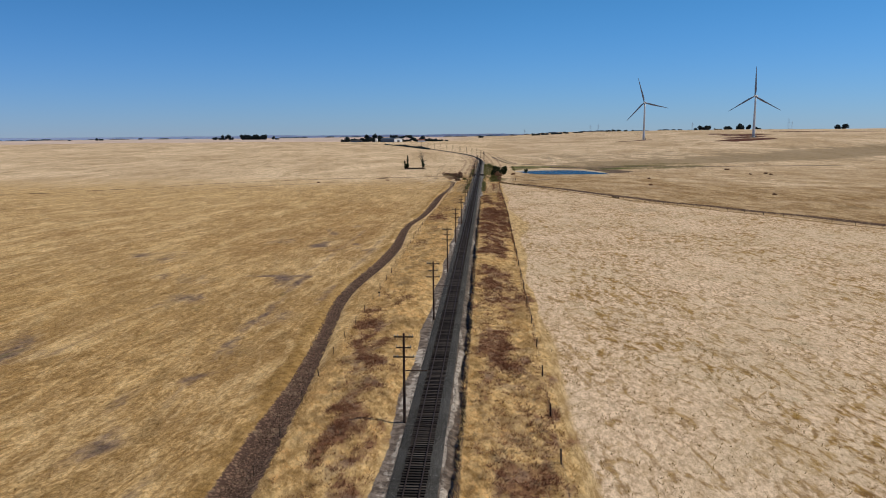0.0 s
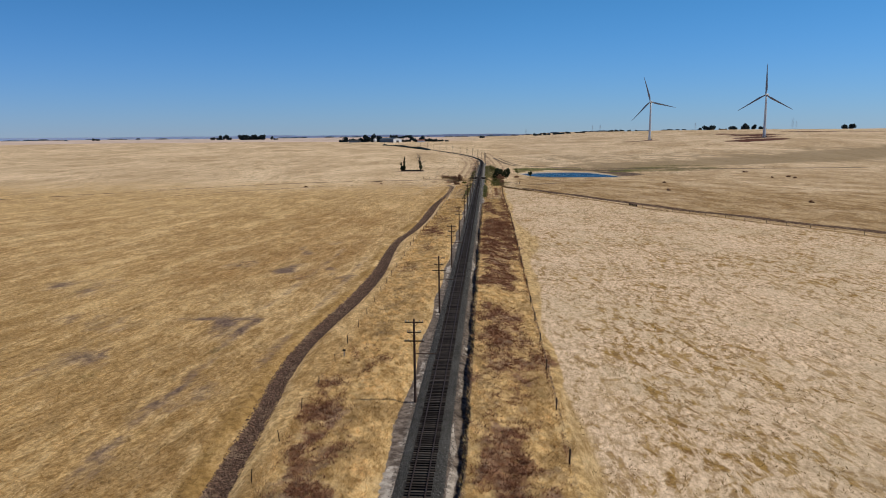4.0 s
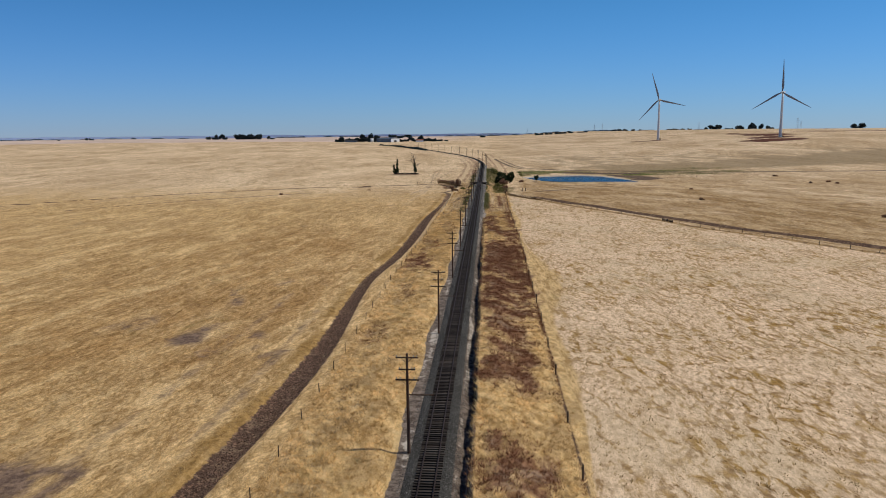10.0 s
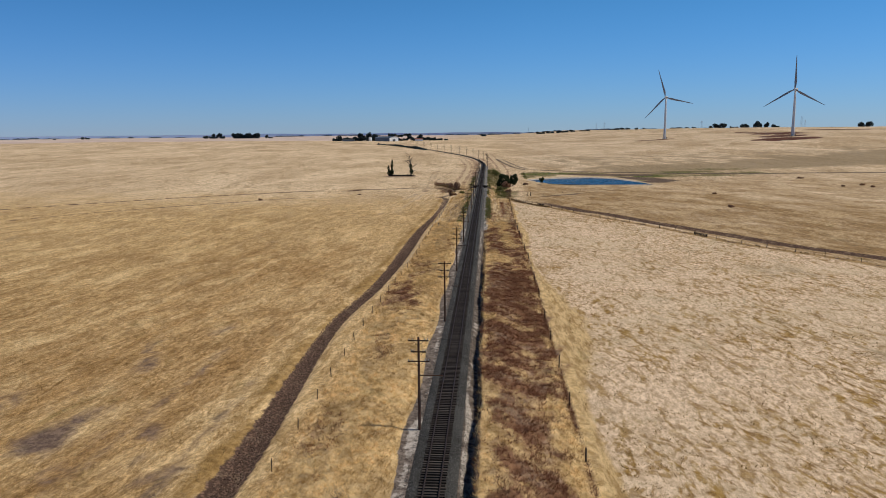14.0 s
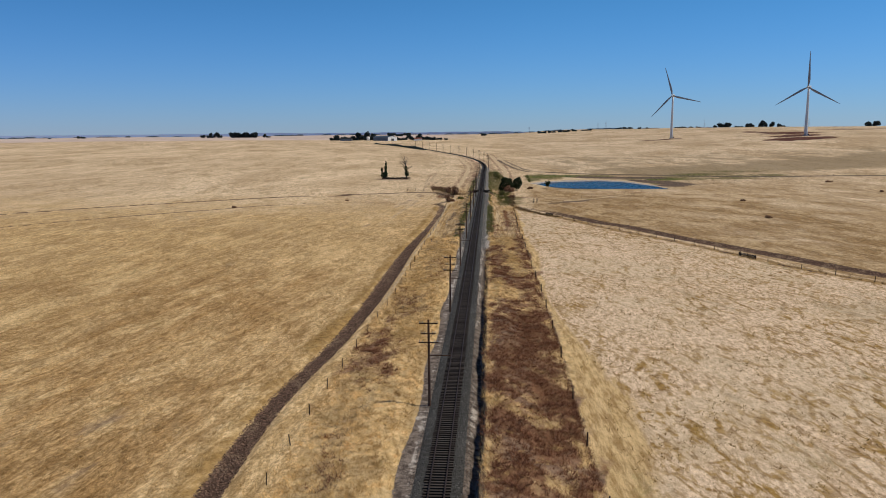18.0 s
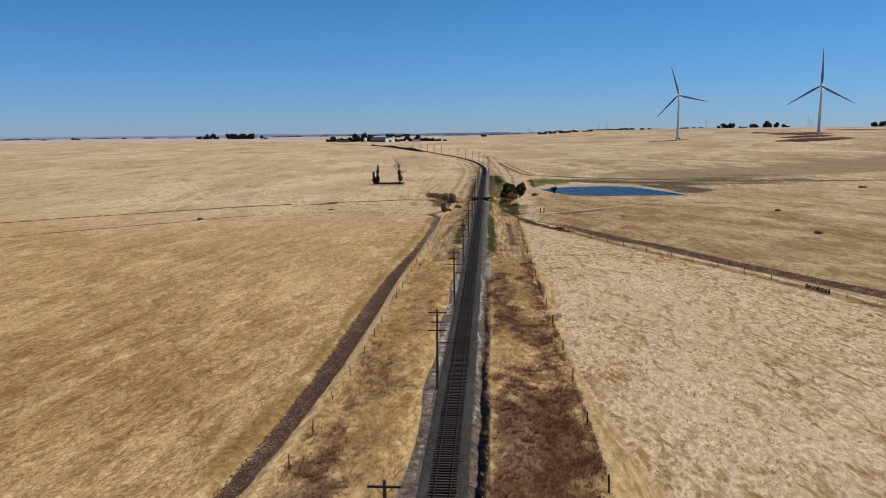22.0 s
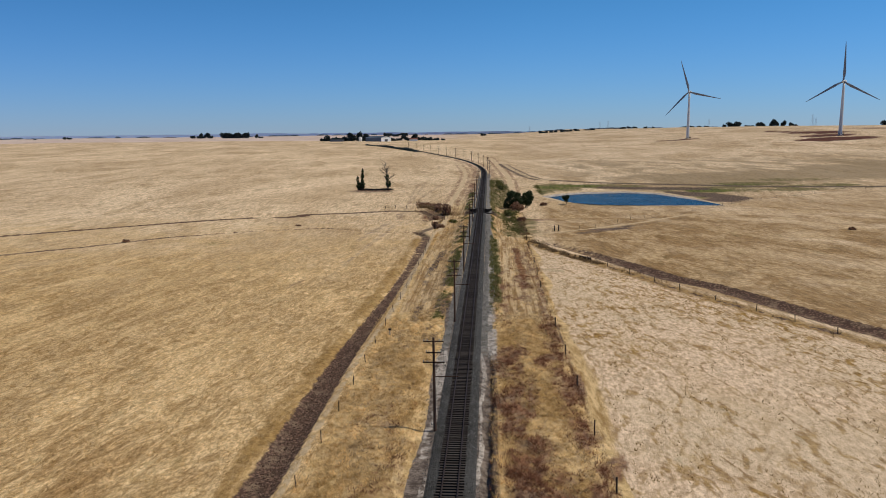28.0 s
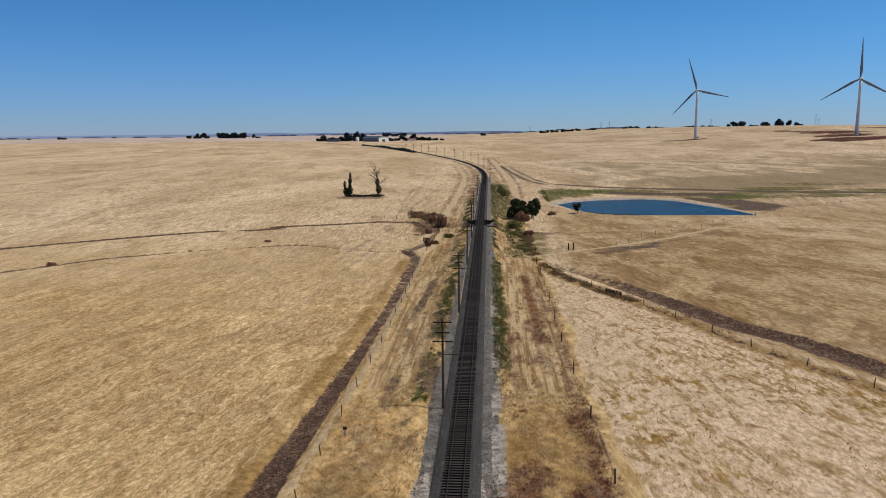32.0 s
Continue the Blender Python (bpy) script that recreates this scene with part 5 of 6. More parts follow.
creek_oak((19.0, 570), [(0, 0, 4.6, 2.0, 2.0, 2.2), (1.3, 0.2, 6.0, 1.4, 1.4, 1.5), (-1.2, 0, 3.2, 1.5, 1.5, 1.8), (0.8, -0.4, 2.6, 1.5, 1.5, 1.6), (2.2, 0.3, 4.2, 1.0, 1.0, 1.2)], 2300, 22, "rounded dark green shrub by the creek")
place(tree_kind(23, 7, 3.2, 0.0, 1100, 0.3, M_LEAF_DRY, "reddish brown dry bramble below the shrubs", "shrub"), 15.5, 562)
place(tree_kind(24, 3.3, 4.2, 1.3, 560, 0.28, M_LEAF, "small round dark tree on the pond bank", "tree"), 37.2, 584)
for s, x, y, w, h, m, lab in ((30, -13.6, 545, 4.4, 4.8, M_LEAF_DRY, "tall reddish brown dry shrub by the creek"), (31, -16.5, 556, 4.6, 2.6, M_LEAF_DRY, "reddish brown dry shrub by the creek"), (32, -19, 571, 6, 1.5, M_LEAF_DRY, "low brown dry shrub beside the far lane"), (33, -14.4, 500, 2.4, 2.4, M_LEAF_DRY, "small reddish brown dry shrub on the bank"),
                              (34, -16.6, 530, 2.8, 1.2, M_LEAF_DRY, "reddish dry bramble on the creek bank"), (35, -25, 577, 7, 1.1, M_LEAF_DRY, "low scattered brown scrub"), (36, -9, 520, 3, 0.9, M_GREEN, "low olive green weed clump"),
                              (37, -13, 505, 3, 0.9, M_LEAF_DRY, "brown dry bramble near the creek"), (38, 9.5, 640, 6, 3.0, M_GREEN, "yellow-green bush beside the track"), (39, 8, 662, 5, 2.4, M_GREEN, "yellow-green bush beside the track"),
                              (40, 11, 544, 4, 2.0, M_GREEN, "olive green bush in the creek bed"), (41, 15, 522, 3.2, 1.6, M_LEAF_DRY, "dark dry bush on the creek bank"), (42, 27, 579, 3, 1.2, M_LEAF_DRY, "dry brown twiggy bush")):
    place(tree_kind(s, w, h, 0.0, 800, 0.27, m, lab, "shrub"), x, y)

for k, (x, y, w, h) in enumerate(((110.6, 482, 2.2, 0.7), (98.3, 418.5, 2.6, 0.9), (195.3, 594.4, 4.0, 0.9), (190.4, 528, 2.2, 0.7), (203, 534, 3.6, 0.8), (202, 520, 3.2, 0.8), (140, 349.8, 2.0, 0.8), (-62.5, 508.1, 2.2, 0.5), (-100.0, 460.3, 2.0, 0.8))):
    place(tree_kind(60 + k, w, h, 0.0, 420, 0.22, M_LEAF_DRY, "low dry brown bush alone on the grazed slope", "shrub", "bushes on the grazed slope"), x, y)

# the two lone trees and the pile of fallen wood in the field
t = thing("dead_tree", (-49.2, 640, ground_z(-49.2, 640)), "bare dead tree with broken crooked limbs", "tree")
bm = bmesh.new()
rnd = random.Random(5)
limb(bm, (0, 0, -0.3), (-0.5, 0.2, 9.5), 0.6, 0.26, rnd, 2, 7)
tube(bm, (-0.5, 0.2, 9.5), (-1.2, 0.2, 14.2), 0.2, 0.1, 6)
tube(bm, (-1.2, 0.2, 14.2), (-4.4, 0.2, 16.6), 0.1, 0.05, 5)
tube(bm, (-0.6, 0.2, 10.5), (1.3, 0.1, 13.5), 0.14, 0.06, 5)
tube(bm, (-0.4, 0.1, 7.0), (-2.6, 0.2, 9.6), 0.15, 0.06, 5)
tube(bm, (0.2, 0, 3.0), (3.0, 0, 4.0), 0.12, 0.07, 5)
tube(bm, (3.0, 0, 4.0), (4.6, 0, 1.8), 0.07, 0.03, 5)
part("trunk", bm, M_DEADWOOD, t)
part("twigs", leaf_cloud("twigs", [(0.2, 0, 3.2, 1.4, 1.2, 2.0), (-0.3, 0, 6.5, 1.0, 1.0, 1.8)], 620, 0.3, M_LEAF, 6), None, t)
t = thing("lone_tree", (-63.4, 640, ground_z(-63.4, 640)), "thin dark evergreen with two ragged columns", "tree")
bm = bmesh.new()
tube(bm, (0.6, 0, -0.3), (1.0, 0, 10.4), 0.24, 0.05, 6)
tube(bm, (0.2, 0, -0.3), (-1.6, 0, 6.6), 0.18, 0.05, 6)
part("trunk", bm, M_BARK, t)
part("crown", leaf_cloud("crown", [(1.0, 0, 9.6, 0.55, 0.6, 1.8), (0.9, 0, 7.0, 0.9, 0.9, 1.4), (0.5, 0, 2.6, 1.7, 1.3, 1.9), (-1.6, 0, 5.0, 0.75, 0.7, 2.2), (-1.1, 0, 2.0, 1.4, 1.2, 1.5), (0.8, 0, 4.8, 0.7, 0.7, 1.0)], 1500, 0.32, M_LEAF, 7), None, t)
pile = thing("wood_pile", (-57, 638, ground_z(-57, 638)), "long dark heap of fallen branches and logs", "wood pile")
for k in range(60):
    bm = bmesh.new()
    a = Vector((random.uniform(-8, 8), random.uniform(-1.4, 1.4), random.uniform(0.05, 0.8)))
    d = Vector((random.uniform(1.2, 4.2), random.uniform(-1.2, 1.2), random.uniform(-0.3, 0.5)))
    tube(bm, a, a + d, random.uniform(0.12, 0.32), random.uniform(0.05, 0.15), 6)
    part("log", bm, M_TIMBER, pile)


# ------------------------------------------------------------------ farm by the line
M_BARNWALL = plain("slate_blue_sheet_wall", (0.10, 0.135, 0.19), (0.14, 0.18, 0.24), 0.8, 0.6, 0.1)
M_BARNROOF = plain("white_sheet_roof", (0.72, 0.73, 0.74), (0.82, 0.83, 0.84), 0.5, 0.5, 0.1)
M_SLATE = plain("slate_blue_sheet_roof", (0.13, 0.18, 0.26), (0.18, 0.235, 0.32), 0.5, 0.55, 0.1)
M_REDROOF = plain("faded_red_roof", (0.30, 0.12, 0.09), (0.38, 0.17, 0.13), 0.8, 0.8, 0.1)
M_DOOR = plain("dark_barn_door", (0.05, 0.055, 0.06), (0.09, 0.09, 0.10), 1, 0.7, 0.1)


def barn(at, size, turn, roof_mat, wall_mat, label, ridge=2.4, end_mat=None):
    end_mat = end_mat or roof_mat
    b = thing("barn", at, label, "barn", turn=turn)
    L, W, H = size
    bm = bmesh.new()
    box(bm, (L, W, H), (0, 0, H / 2 - 0.5))
    part("wall", bm, wall_mat, b)
    bm = bmesh.new()
    box(bm, (0.12, W, H - 0.1), (L / 2 + 0.05, 0, H / 2 - 0.5))
    part("end_wall", bm, end_mat, b)
    for s in (-1, 1):
        bm = bmesh.new()
        lo, hi = (s * (W / 2 + 0.5), H - 0.6), (0, H - 0.5 + ridge)
        vs = [bm.verts.new(p) for p in ((-L / 2 - 0.5, lo[0], lo[1]), (L / 2 + 0.5, lo[0], lo[1]), (L / 2 + 0.5, hi[0], hi[1]), (-L / 2 - 0.5, hi[0], hi[1]))]
        f = bm.faces.new(vs)
        bmesh.ops.solidify(bm, geom=[f], thickness=0.2)
        part("roof", bm, roof_mat, b)
    for s in (-1, 1):
        bm = bmesh.new()
        vs = [bm.verts.new(p) for p in ((s * (L / 2 - 0.02), -W / 2, H - 0.5), (s * (L / 2 - 0.02), W / 2, H - 0.5), (s * (L / 2 - 0.02), 0, H - 0.7 + ridge))]
        f = bm.faces.new(vs)
        bmesh.ops.solidify(bm, geom=[f], thickness=0.15)
        part("gable", bm, end_mat if s > 0 else wall_mat, b)
    bm = bmesh.new()
    box(bm, (0.15, W * 0.3, H * 0.6), (L / 2 + 0.16, 0, H * 0.3 - 0.5), bevel=0.02)
    part("door", bm, M_DOOR, b)
    return b


def on_ground(x, y, up=0.0):
    return (x, y, ground_z(x, y) + up)


barn(on_ground(-216, 1719), (44, 27, 8.0), -37, M_SLATE, M_BARNWALL, "large slate-blue sheet-metal barn with a white end wall", 3.0, M_BARNROOF)
barn(on_ground(-300, 1728), (26, 10, 4.0), -10, M_DOOR, M_BARNWALL, "low dark farm shed among trees", 1.5)
barn(on_ground(-149, 1748), (16, 9, 4.0), 12, M_REDROOF, M_BARNROOF, "small house with a faded red roof among trees", 2.6)
tank = thing("water_tank", on_ground(-251, 1716), "white cylindrical farm water tank", "tank")
part("shell", lofted([circle(3.4, -0.5, 20), circle(3.4, 8.0, 20)]), M_BARNROOF, tank, smooth=True)
part("lid", lofted([circle(3.5, 8.0, 20), circle(3.5, 8.15, 20), circle(0.4, 9.2, 20)]), M_CONC, tank)
hedge = leaf_cloud("hedge", [(float(track_x(y)) - 7, y, float(rise(y)) + 1.0, 3.0, 5.0, 1.7 + 0.7 * math.sin(y / 17)) for y in np.arange(1150, 1400, 6.0)], 5200, 0.9, M_LEAF_FAR, 9)
tagged(new("hedge", hedge), "long dark scrubby hedge along the railway bend", "hedge", kind="stuff")

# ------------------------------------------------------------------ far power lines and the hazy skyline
# woods painted pale blue, the haze of distance put into their colour
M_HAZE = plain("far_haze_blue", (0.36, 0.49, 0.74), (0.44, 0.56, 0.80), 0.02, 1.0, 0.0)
# steel tinted blue with painted distance haze
M_PYLON = plain("hazed_pylon_steel", (0.30, 0.36, 0.44), (0.36, 0.42, 0.50), 0.1, 0.8, 0.0)


def pylon(x, y, h, turn):
    p = thing("power_pylon", on_ground(x, y, -0.5), "pale lattice power pylon far on the skyline", "pylon", "power pylons on the skyline", turn=turn)
    for sx_ in (-1, 1):
        for sy_ in (-1, 1):
            bm = bmesh.new()
            tube(bm, (sx_ * 0.09 * h, sy_ * 0.09 * h, 0), (sx_ * 0.015 * h, sy_ * 0.015 * h, h), 0.28, 0.2, 4)
            part("leg", bm, M_PYLON, p)
    for k in (0.62, 0.76, 0.9):
        bm = bmesh.new()
        box(bm, (0.34 * h * (1.15 - 0.4 * abs(k - 0.76)), 0.4, 0.45), (0, 0, k * h))
        part("crossarm", bm, M_PYLON, p)
    for k in range(5):
        u, v = 0.09 - 0.075 * k / 6, 0.09 - 0.075 * (k + 1) / 6
        bm = bmesh.new()
        tube(bm, (-u * h, -u * h, k * h / 6), (v * h, -v * h, (k + 1) * h / 6), 0.18, 0.18, 4)
        part("brace", bm, M_PYLON, p)


for x, y, h in ((1660, 4200, 66), (1690, 4230, 48), (1154, 4250, 46), (1262, 4280, 34), (639, 4300, 40), (600, 4330, 36), (221, 4300, 32)):
    pylon(x, y, h, 25)
bm = bmesh.new()
rows = []
for k in range(700):
    a = radians(-46 + 92 * k / 699)
    x_, y_ = 4 + 4270 * math.sin(a), 150 + 4270 * math.cos(a)
    g = ground_z(x_, y_)
    top = 25.0 + 3.6 * noise.noise((k * 0.05, 0, 0)) + 2.2 * noise.noise((k * 0.31, 4, 0)) + 1.3 * noise.noise((k * 0.9, 9, 0)) + max(0, 7 * noise.noise((k * 0.03, 20, 0)))
    rows.append([bm.verts.new((x_, y_, g - 3)), bm.verts.new((x_, y_, max(top, g))), bm.verts.new((x_ * 1.004, y_ * 1.004, max(top, g) - 0.5)), bm.verts.new((x_ * 1.004, y_ * 1.004, g - 3))])
for a, b in zip(rows, rows[1:]):
    for j in range(3):
        bm.faces.new((a[j], b[j], b[j + 1], a[j + 1]))
me = bpy.data.meshes.new("backdrop")
bm.to_mesh(me)
bm.free()
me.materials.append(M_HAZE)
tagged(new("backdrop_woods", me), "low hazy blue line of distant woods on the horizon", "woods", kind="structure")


# ------------------------------------------------------------------ fences
def fence(name, pts, gap, tall, label, group, mat, thick=0.06, wire=True, jitter=0.06):
    """Posts along a line, each a part, with strands of wire between."""
    f = thing(name, (0, 0, 0), label, "fence", group)
    seg = [Vector((a[0], a[1], 0)) for a in pts]
    posts, left = [], 0.0
    for a, b in zip(seg, seg[1:]):
        d = (b - a).length
        while left < d:
            posts.append(a.lerp(b, left / d))
            left += gap * random.uniform(0.9, 1.1)
        left -= d
    tops = []
    for k, p in enumerate(posts):
        z = ground_z(p.x, p.y)
        h, r = tall * random.uniform(0.88, 1.12), thick * random.uniform(0.8, 1.25)
        bm = bmesh.new()
        tip = Vector((p.x + random.uniform(-jitter, jitter), p.y + random.uniform(-jitter, jitter), z + h))
        tube(bm, (p.x, p.y, z - 0.3), tip, r, r * 0.85, 7)
        part("post", bm, mat, f)
        tops.append((Vector((p.x, p.y, z)), tip))
    if wire:
        for u in (0.35, 0.62, 0.9):
            bm = bmesh.new()
            for (a0, a1), (b0, b1) in zip(tops, tops[1:]):
                tube(bm, a0.lerp(a1, u), b0.lerp(b1, u), 0.006, 0.006, 3, False)
            part("wire", bm, M_STEELPOST, f)
    return f


fence("wire_fence", [(13.2, 36.5), (13.6, 105), (13.9, 200), (14.3, 300), (13.6, 375), (13.4, 400), (14.0, 466)], 13.4, 1.5, "leaning dark wooden posts of a wire fence along the track strip", "", M_POST, 0.085)
fence("wire_fence", [(-14.4, 45), (-14.5, 113), (-14.2, 140), (-14.8, 245), (-13.1, 300), (-12.8, 375), (-12.5, 405), (-12.8, 428), (-14.0, 476), (-13.5, 540)], 8.6, 1.2, "thin weathered posts of a wire fence beside the ditch", "", M_POST, 0.055, jitter=0.14)
fence("wire_fence", list(FENCE_R), 8.4, 1.1, "grey wooden posts of a wire fence along the gravel lane", "", M_POST, 0.075, jitter=0.16)
fence("wire_fence", [(15, 486), (34, 490), (50, 515), (71, 536), (118, 592), (172, 624), (260, 660)], 9.0, 1.2, "thin posts of a wire fence below the pond", "", M_POST, 0.06)
fence("wire_fence", [(-22, 566), (-31, 567), (-46, 568)], 4.5, 1.3, "weathered posts of a fence beside the far lane", "", M_POST, 0.08)
for (x0, y0), (x1, y1) in (((24.9, 432.8), (27.0, 429.3)), ((64.6, 345.6), (66.8, 340.8))):
    g = thing("fence_brace", (0, 0, 0), "dark timber brace panel in the fence line", "fence")
    for k in (0, 0.5, 1):
        x, y = x0 + (x1 - x0) * k, y0 + (y1 - y0) * k
        bm = bmesh.new()
        tube(bm, (x, y, ground_z(x, y) - 0.3), (x, y, ground_z(x, y) + 0.85), 0.13, 0.12, 8)
        part("post", bm, M_TIMBER, g)
    for h in (0.25, 0.48, 0.7):
        bm = bmesh.new()
        tube(bm, (x0, y0, ground_z(x0, y0) + h), (x1, y1, ground_z(x1, y1) + h), 0.09, 0.09, 6)
        part("rail", bm, M_TIMBER, g)
for x, y in ((23.7, 488), (25.1, 489)):
    g = thing("gate_post", on_ground(x, y), "stout dark wooden gate post in the dry grass", "gate post", "gate posts")
    bm = bmesh.new()
    tube(bm, (0, 0, -0.4), (0, 0, 1.8), 0.2, 0.18, 8)
    part("post", bm, M_TIMBER, g)
for x, y in ((-13.5, 133.2), (-11.4, 365.1)):
    g = thing("marker_box", on_ground(x, y), "small dark utility marker on a pale stake", "marker")
    bm = bmesh.new()
    box(bm, (0.12, 0.12, 1.0), (0, 0, 0.3), bevel=0.01)
    part("stake", bm, M_CONC, g)
    bm = bmesh.new()
    box(bm, (0.42, 0.2, 0.26), (0, 0, 0.86), bevel=0.03)
    part("box", bm, M_TIMBER, g)

# ------------------------------------------------------------------ tufts of dry grass and weeds
def tufts(name, x, y, tall, wide, blades, mat, label, seed, lean=0.5):
    r = np.random.RandomState(seed)
    n = len(x)
    z = height(x, y)
    ang = r.rand(n, blades) * 6.283
    off = r.rand(n, blades) * 0.22
    h = tall[:, None] * (0.6 + 0.6 * r.rand(n, blades))
    bx, by = x[:, None] + off * np.cos(ang), y[:, None] + off * np.sin(ang)
    w = wide * (0.6 + 0.8 * r.rand(n, blades)) / 2
    side = ang + 1.57 + r.normal(size=(n, blades)) * 0.5
    tx, ty = bx + lean * h * np.cos(ang), by + lean * h * np.sin(ang)
    zz = np.repeat(z[:, None], blades, 1)
    v = np.stack([np.stack([bx - w * np.cos(side), by - w * np.sin(side), zz - 0.05], -1), np.stack([bx + w * np.cos(side), by + w * np.sin(side), zz - 0.05], -1), np.stack([tx, ty, zz + h], -1)], 2).reshape(-1, 3)
    me = bpy.data.meshes.new(name)
    me.vertices.add(len(v))
    me.vertices.foreach_set("co", v.ravel())
    me.loops.add(len(v))
    me.loops.foreach_set("vertex_index", np.arange(len(v)))
    me.polygons.add(len(v) // 3)
    me.polygons.foreach_set("loop_start", np.arange(0, len(v), 3))
    me.update()
    me.materials.append(mat)
    tagged(new(name, me), label, "grass", kind="stuff")


def scatter(n, x0, x1, y0, y1, seed):
    r = np.random.RandomState(seed)
    return r.uniform(x0, x1, n), r.uniform(y0, y1, n), r.rand(n)


x, y, u = scatter(190000, -14.5, 14.5, 42, 530, 1)
zn = zones(x, y)
keep = (zn["chalk"] < 0.2 + 0.1 * u) & ((zn["gravel"] < 0.3) | (zn["green"] > 0.35)) & (np.abs(x) > 3.6) & (zn["ditch"] < 0.3) & (zn["lane"] < 0.3) & ((zn["ruts"] < 0.4) | (u < 0.3))
clump = 0.5 + 0.5 * np.sin(x * 1.3 + 2 * np.sin(y / 3.7)) * np.sin(y / 2.9 + 1.7 * np.sin(x / 1.9))
drift = 0.5 + 0.5 * np.sin(x * 0.7 + 3 * np.sin(y / 7.3)) * np.sin(y / 4.6 + 2 * np.sin(x / 2.7))
u2 = np.random.RandomState(77).rand(len(x))
brown = keep & (zn["brown"] * (0.6 + 0.6 * clump) > 0.10 + 0.95 * u2) & (u < 1 - 0.7 * ss(362, 400, y))
gray = keep & ~brown & (zn["gray"] * drift > 0.12 + 0.5 * u)
green = keep & ~brown & (zn["green"] > 0.12 + 0.8 * u2)
dry = keep & ~brown & ~gray & ~green & (u2 < 0.5)
tufts("dry_grass", x[dry], y[dry], 0.16 + 0.24 * clump[dry], 0.055, 6, M_DRYGRASS, "golden dry grass along the railway strip", 2, 1.5)
tufts("brown_weeds", x[brown], y[brown], 0.16 + 0.2 * clump[brown], 0.06, 7, M_BROWN, "dark reddish brown dead weeds in dense patches", 3, 1.3)
tufts("grey_weeds", x[gray], y[gray], 0.15 + 0.25 * clump[gray], 0.08, 5, M_GRAYWEED, "grey-brown dead weeds in loose patches", 4, 1.3)
tufts("green_weeds", x[green], y[green], 0.12 + 0.25 * clump[green], 0.09, 6, M_GREEN, "olive green weeds on the embankment", 5, 0.8)
x, y, u = scatter(26000, -28, 30, 528, 700, 21)
zn = zones(x, y)
d = np.abs(x - track_x(y))
green = (d > 3.6) & (zn["green"] > 0.25 + 0.5 * u)
rough = (d > 4) & ~green & (to_line(x, y, ((-26, 575), (-14, 548), (14, 548), (18, 572))) < 4 + 14 * u) & (u < 0.6) & (x < 17)
tufts("creek_weeds", x[green], y[green], 0.3 + 0.5 * u[green], 0.13, 6, M_GREEN, "green weeds along the creek and embankment", 22, 0.8)
tufts("creek_scrub", x[rough], y[rough], 0.2 + 0.4 * u[rough], 0.13, 6, M_GRAYWEED, "dry scrub along the creek banks", 23, 0.8)
x, y, u = scatter(170000, -95, -14, 44, 540, 6)
zn = zones(x, y)
keep = (np.abs(x - ditch_x(y)) > 2.2) & (u < (1.25 - (-x - 14) / 90) * (1 - 0.6 * ss(320, 530, y))) & (zn["bare"] < 0.10 + 0.25 * u)
tufts("field_grass", x[keep], y[keep], 0.12 + 0.16 * u[keep], 0.075, 3, M_FIELD, "tall golden dry grass in the open field", 7, 1.9)



r = np.random.RandomState(31)
y = r.uniform(40, 462, 6000)
x = np.interp(y, (36, 105, 200, 300, 375, 400, 466), (13.2, 13.6, 13.9, 14.3, 13.6, 13.4, 14)) + r.normal(size=len(y)) * 0.14
thick = wave(x, y, 9, 8, 3)
keep = r.rand(len(y)) < 0.05 + 0.9 * ss(0.3, 0.75, thick)
tufts("fence_weeds", x[keep], y[keep], 0.12 + 0.3 * thick[keep] * r.rand(keep.sum()), 0.05, 4, M_BROWN, "dark dead weeds caught along the wire fence", 32, 0.5)


def along(pts, n, spread, r):
    """Places scattered about a polyline."""
    q = np.array(pts, float)
    step = np.concatenate([[0], np.cumsum(np.hypot(*np.diff(q, axis=0).T))])
    u = r.rand(n) * step[-1]
    return np.interp(u, step, q[:, 0]) + r.normal(size=n) * spread, np.interp(u, step, q[:, 1]) + r.normal(size=n) * spread


x, y = along(((15.3, 534), (14.0, 496), (14.6, 472), (17.5, 451), (24, 433.5), (33, 416), (38, 401), (48, 380), (68, 338), (106, 271)), 15000, 0.75, r)
keep = r.rand(len(x)) < (0.05 + 0.75 * ss(405, 445, y)) * ss(0.3, 0.75, wave(x, y, 5, 87))
tufts("hedge_weeds", x[keep], y[keep], 0.2 + 0.45 * r.rand(keep.sum()), 0.08, 6, M_SCRUB, "dark tangled weeds along the bank and fence", 34, 0.7)
x, y = along(((-13, 545), (-15.5, 556), (-21, 569), (-26, 572)), 2600, 0.9, r)
tufts("creek_scrub", x, y, 0.3 + 0.8 * r.rand(len(x)), 0.12, 6, M_SCRUB, "dark brown scrub beside the lane", 35, 0.7)
x, y = along(((13, 556), (11, 529), (11.8, 500), (12.4, 484)), 3200, 1.3, r)
keep = r.rand(len(x)) < ss(0.55, 0.9, wave(x, y, 3.5, 89))
x, y = x[keep], y[keep]
tufts("creek_reeds", x, y, 0.3 + 0.6 * r.rand(len(x)), 0.11, 6, M_GREEN, "green reeds in the creek bed", 36, 0.5)


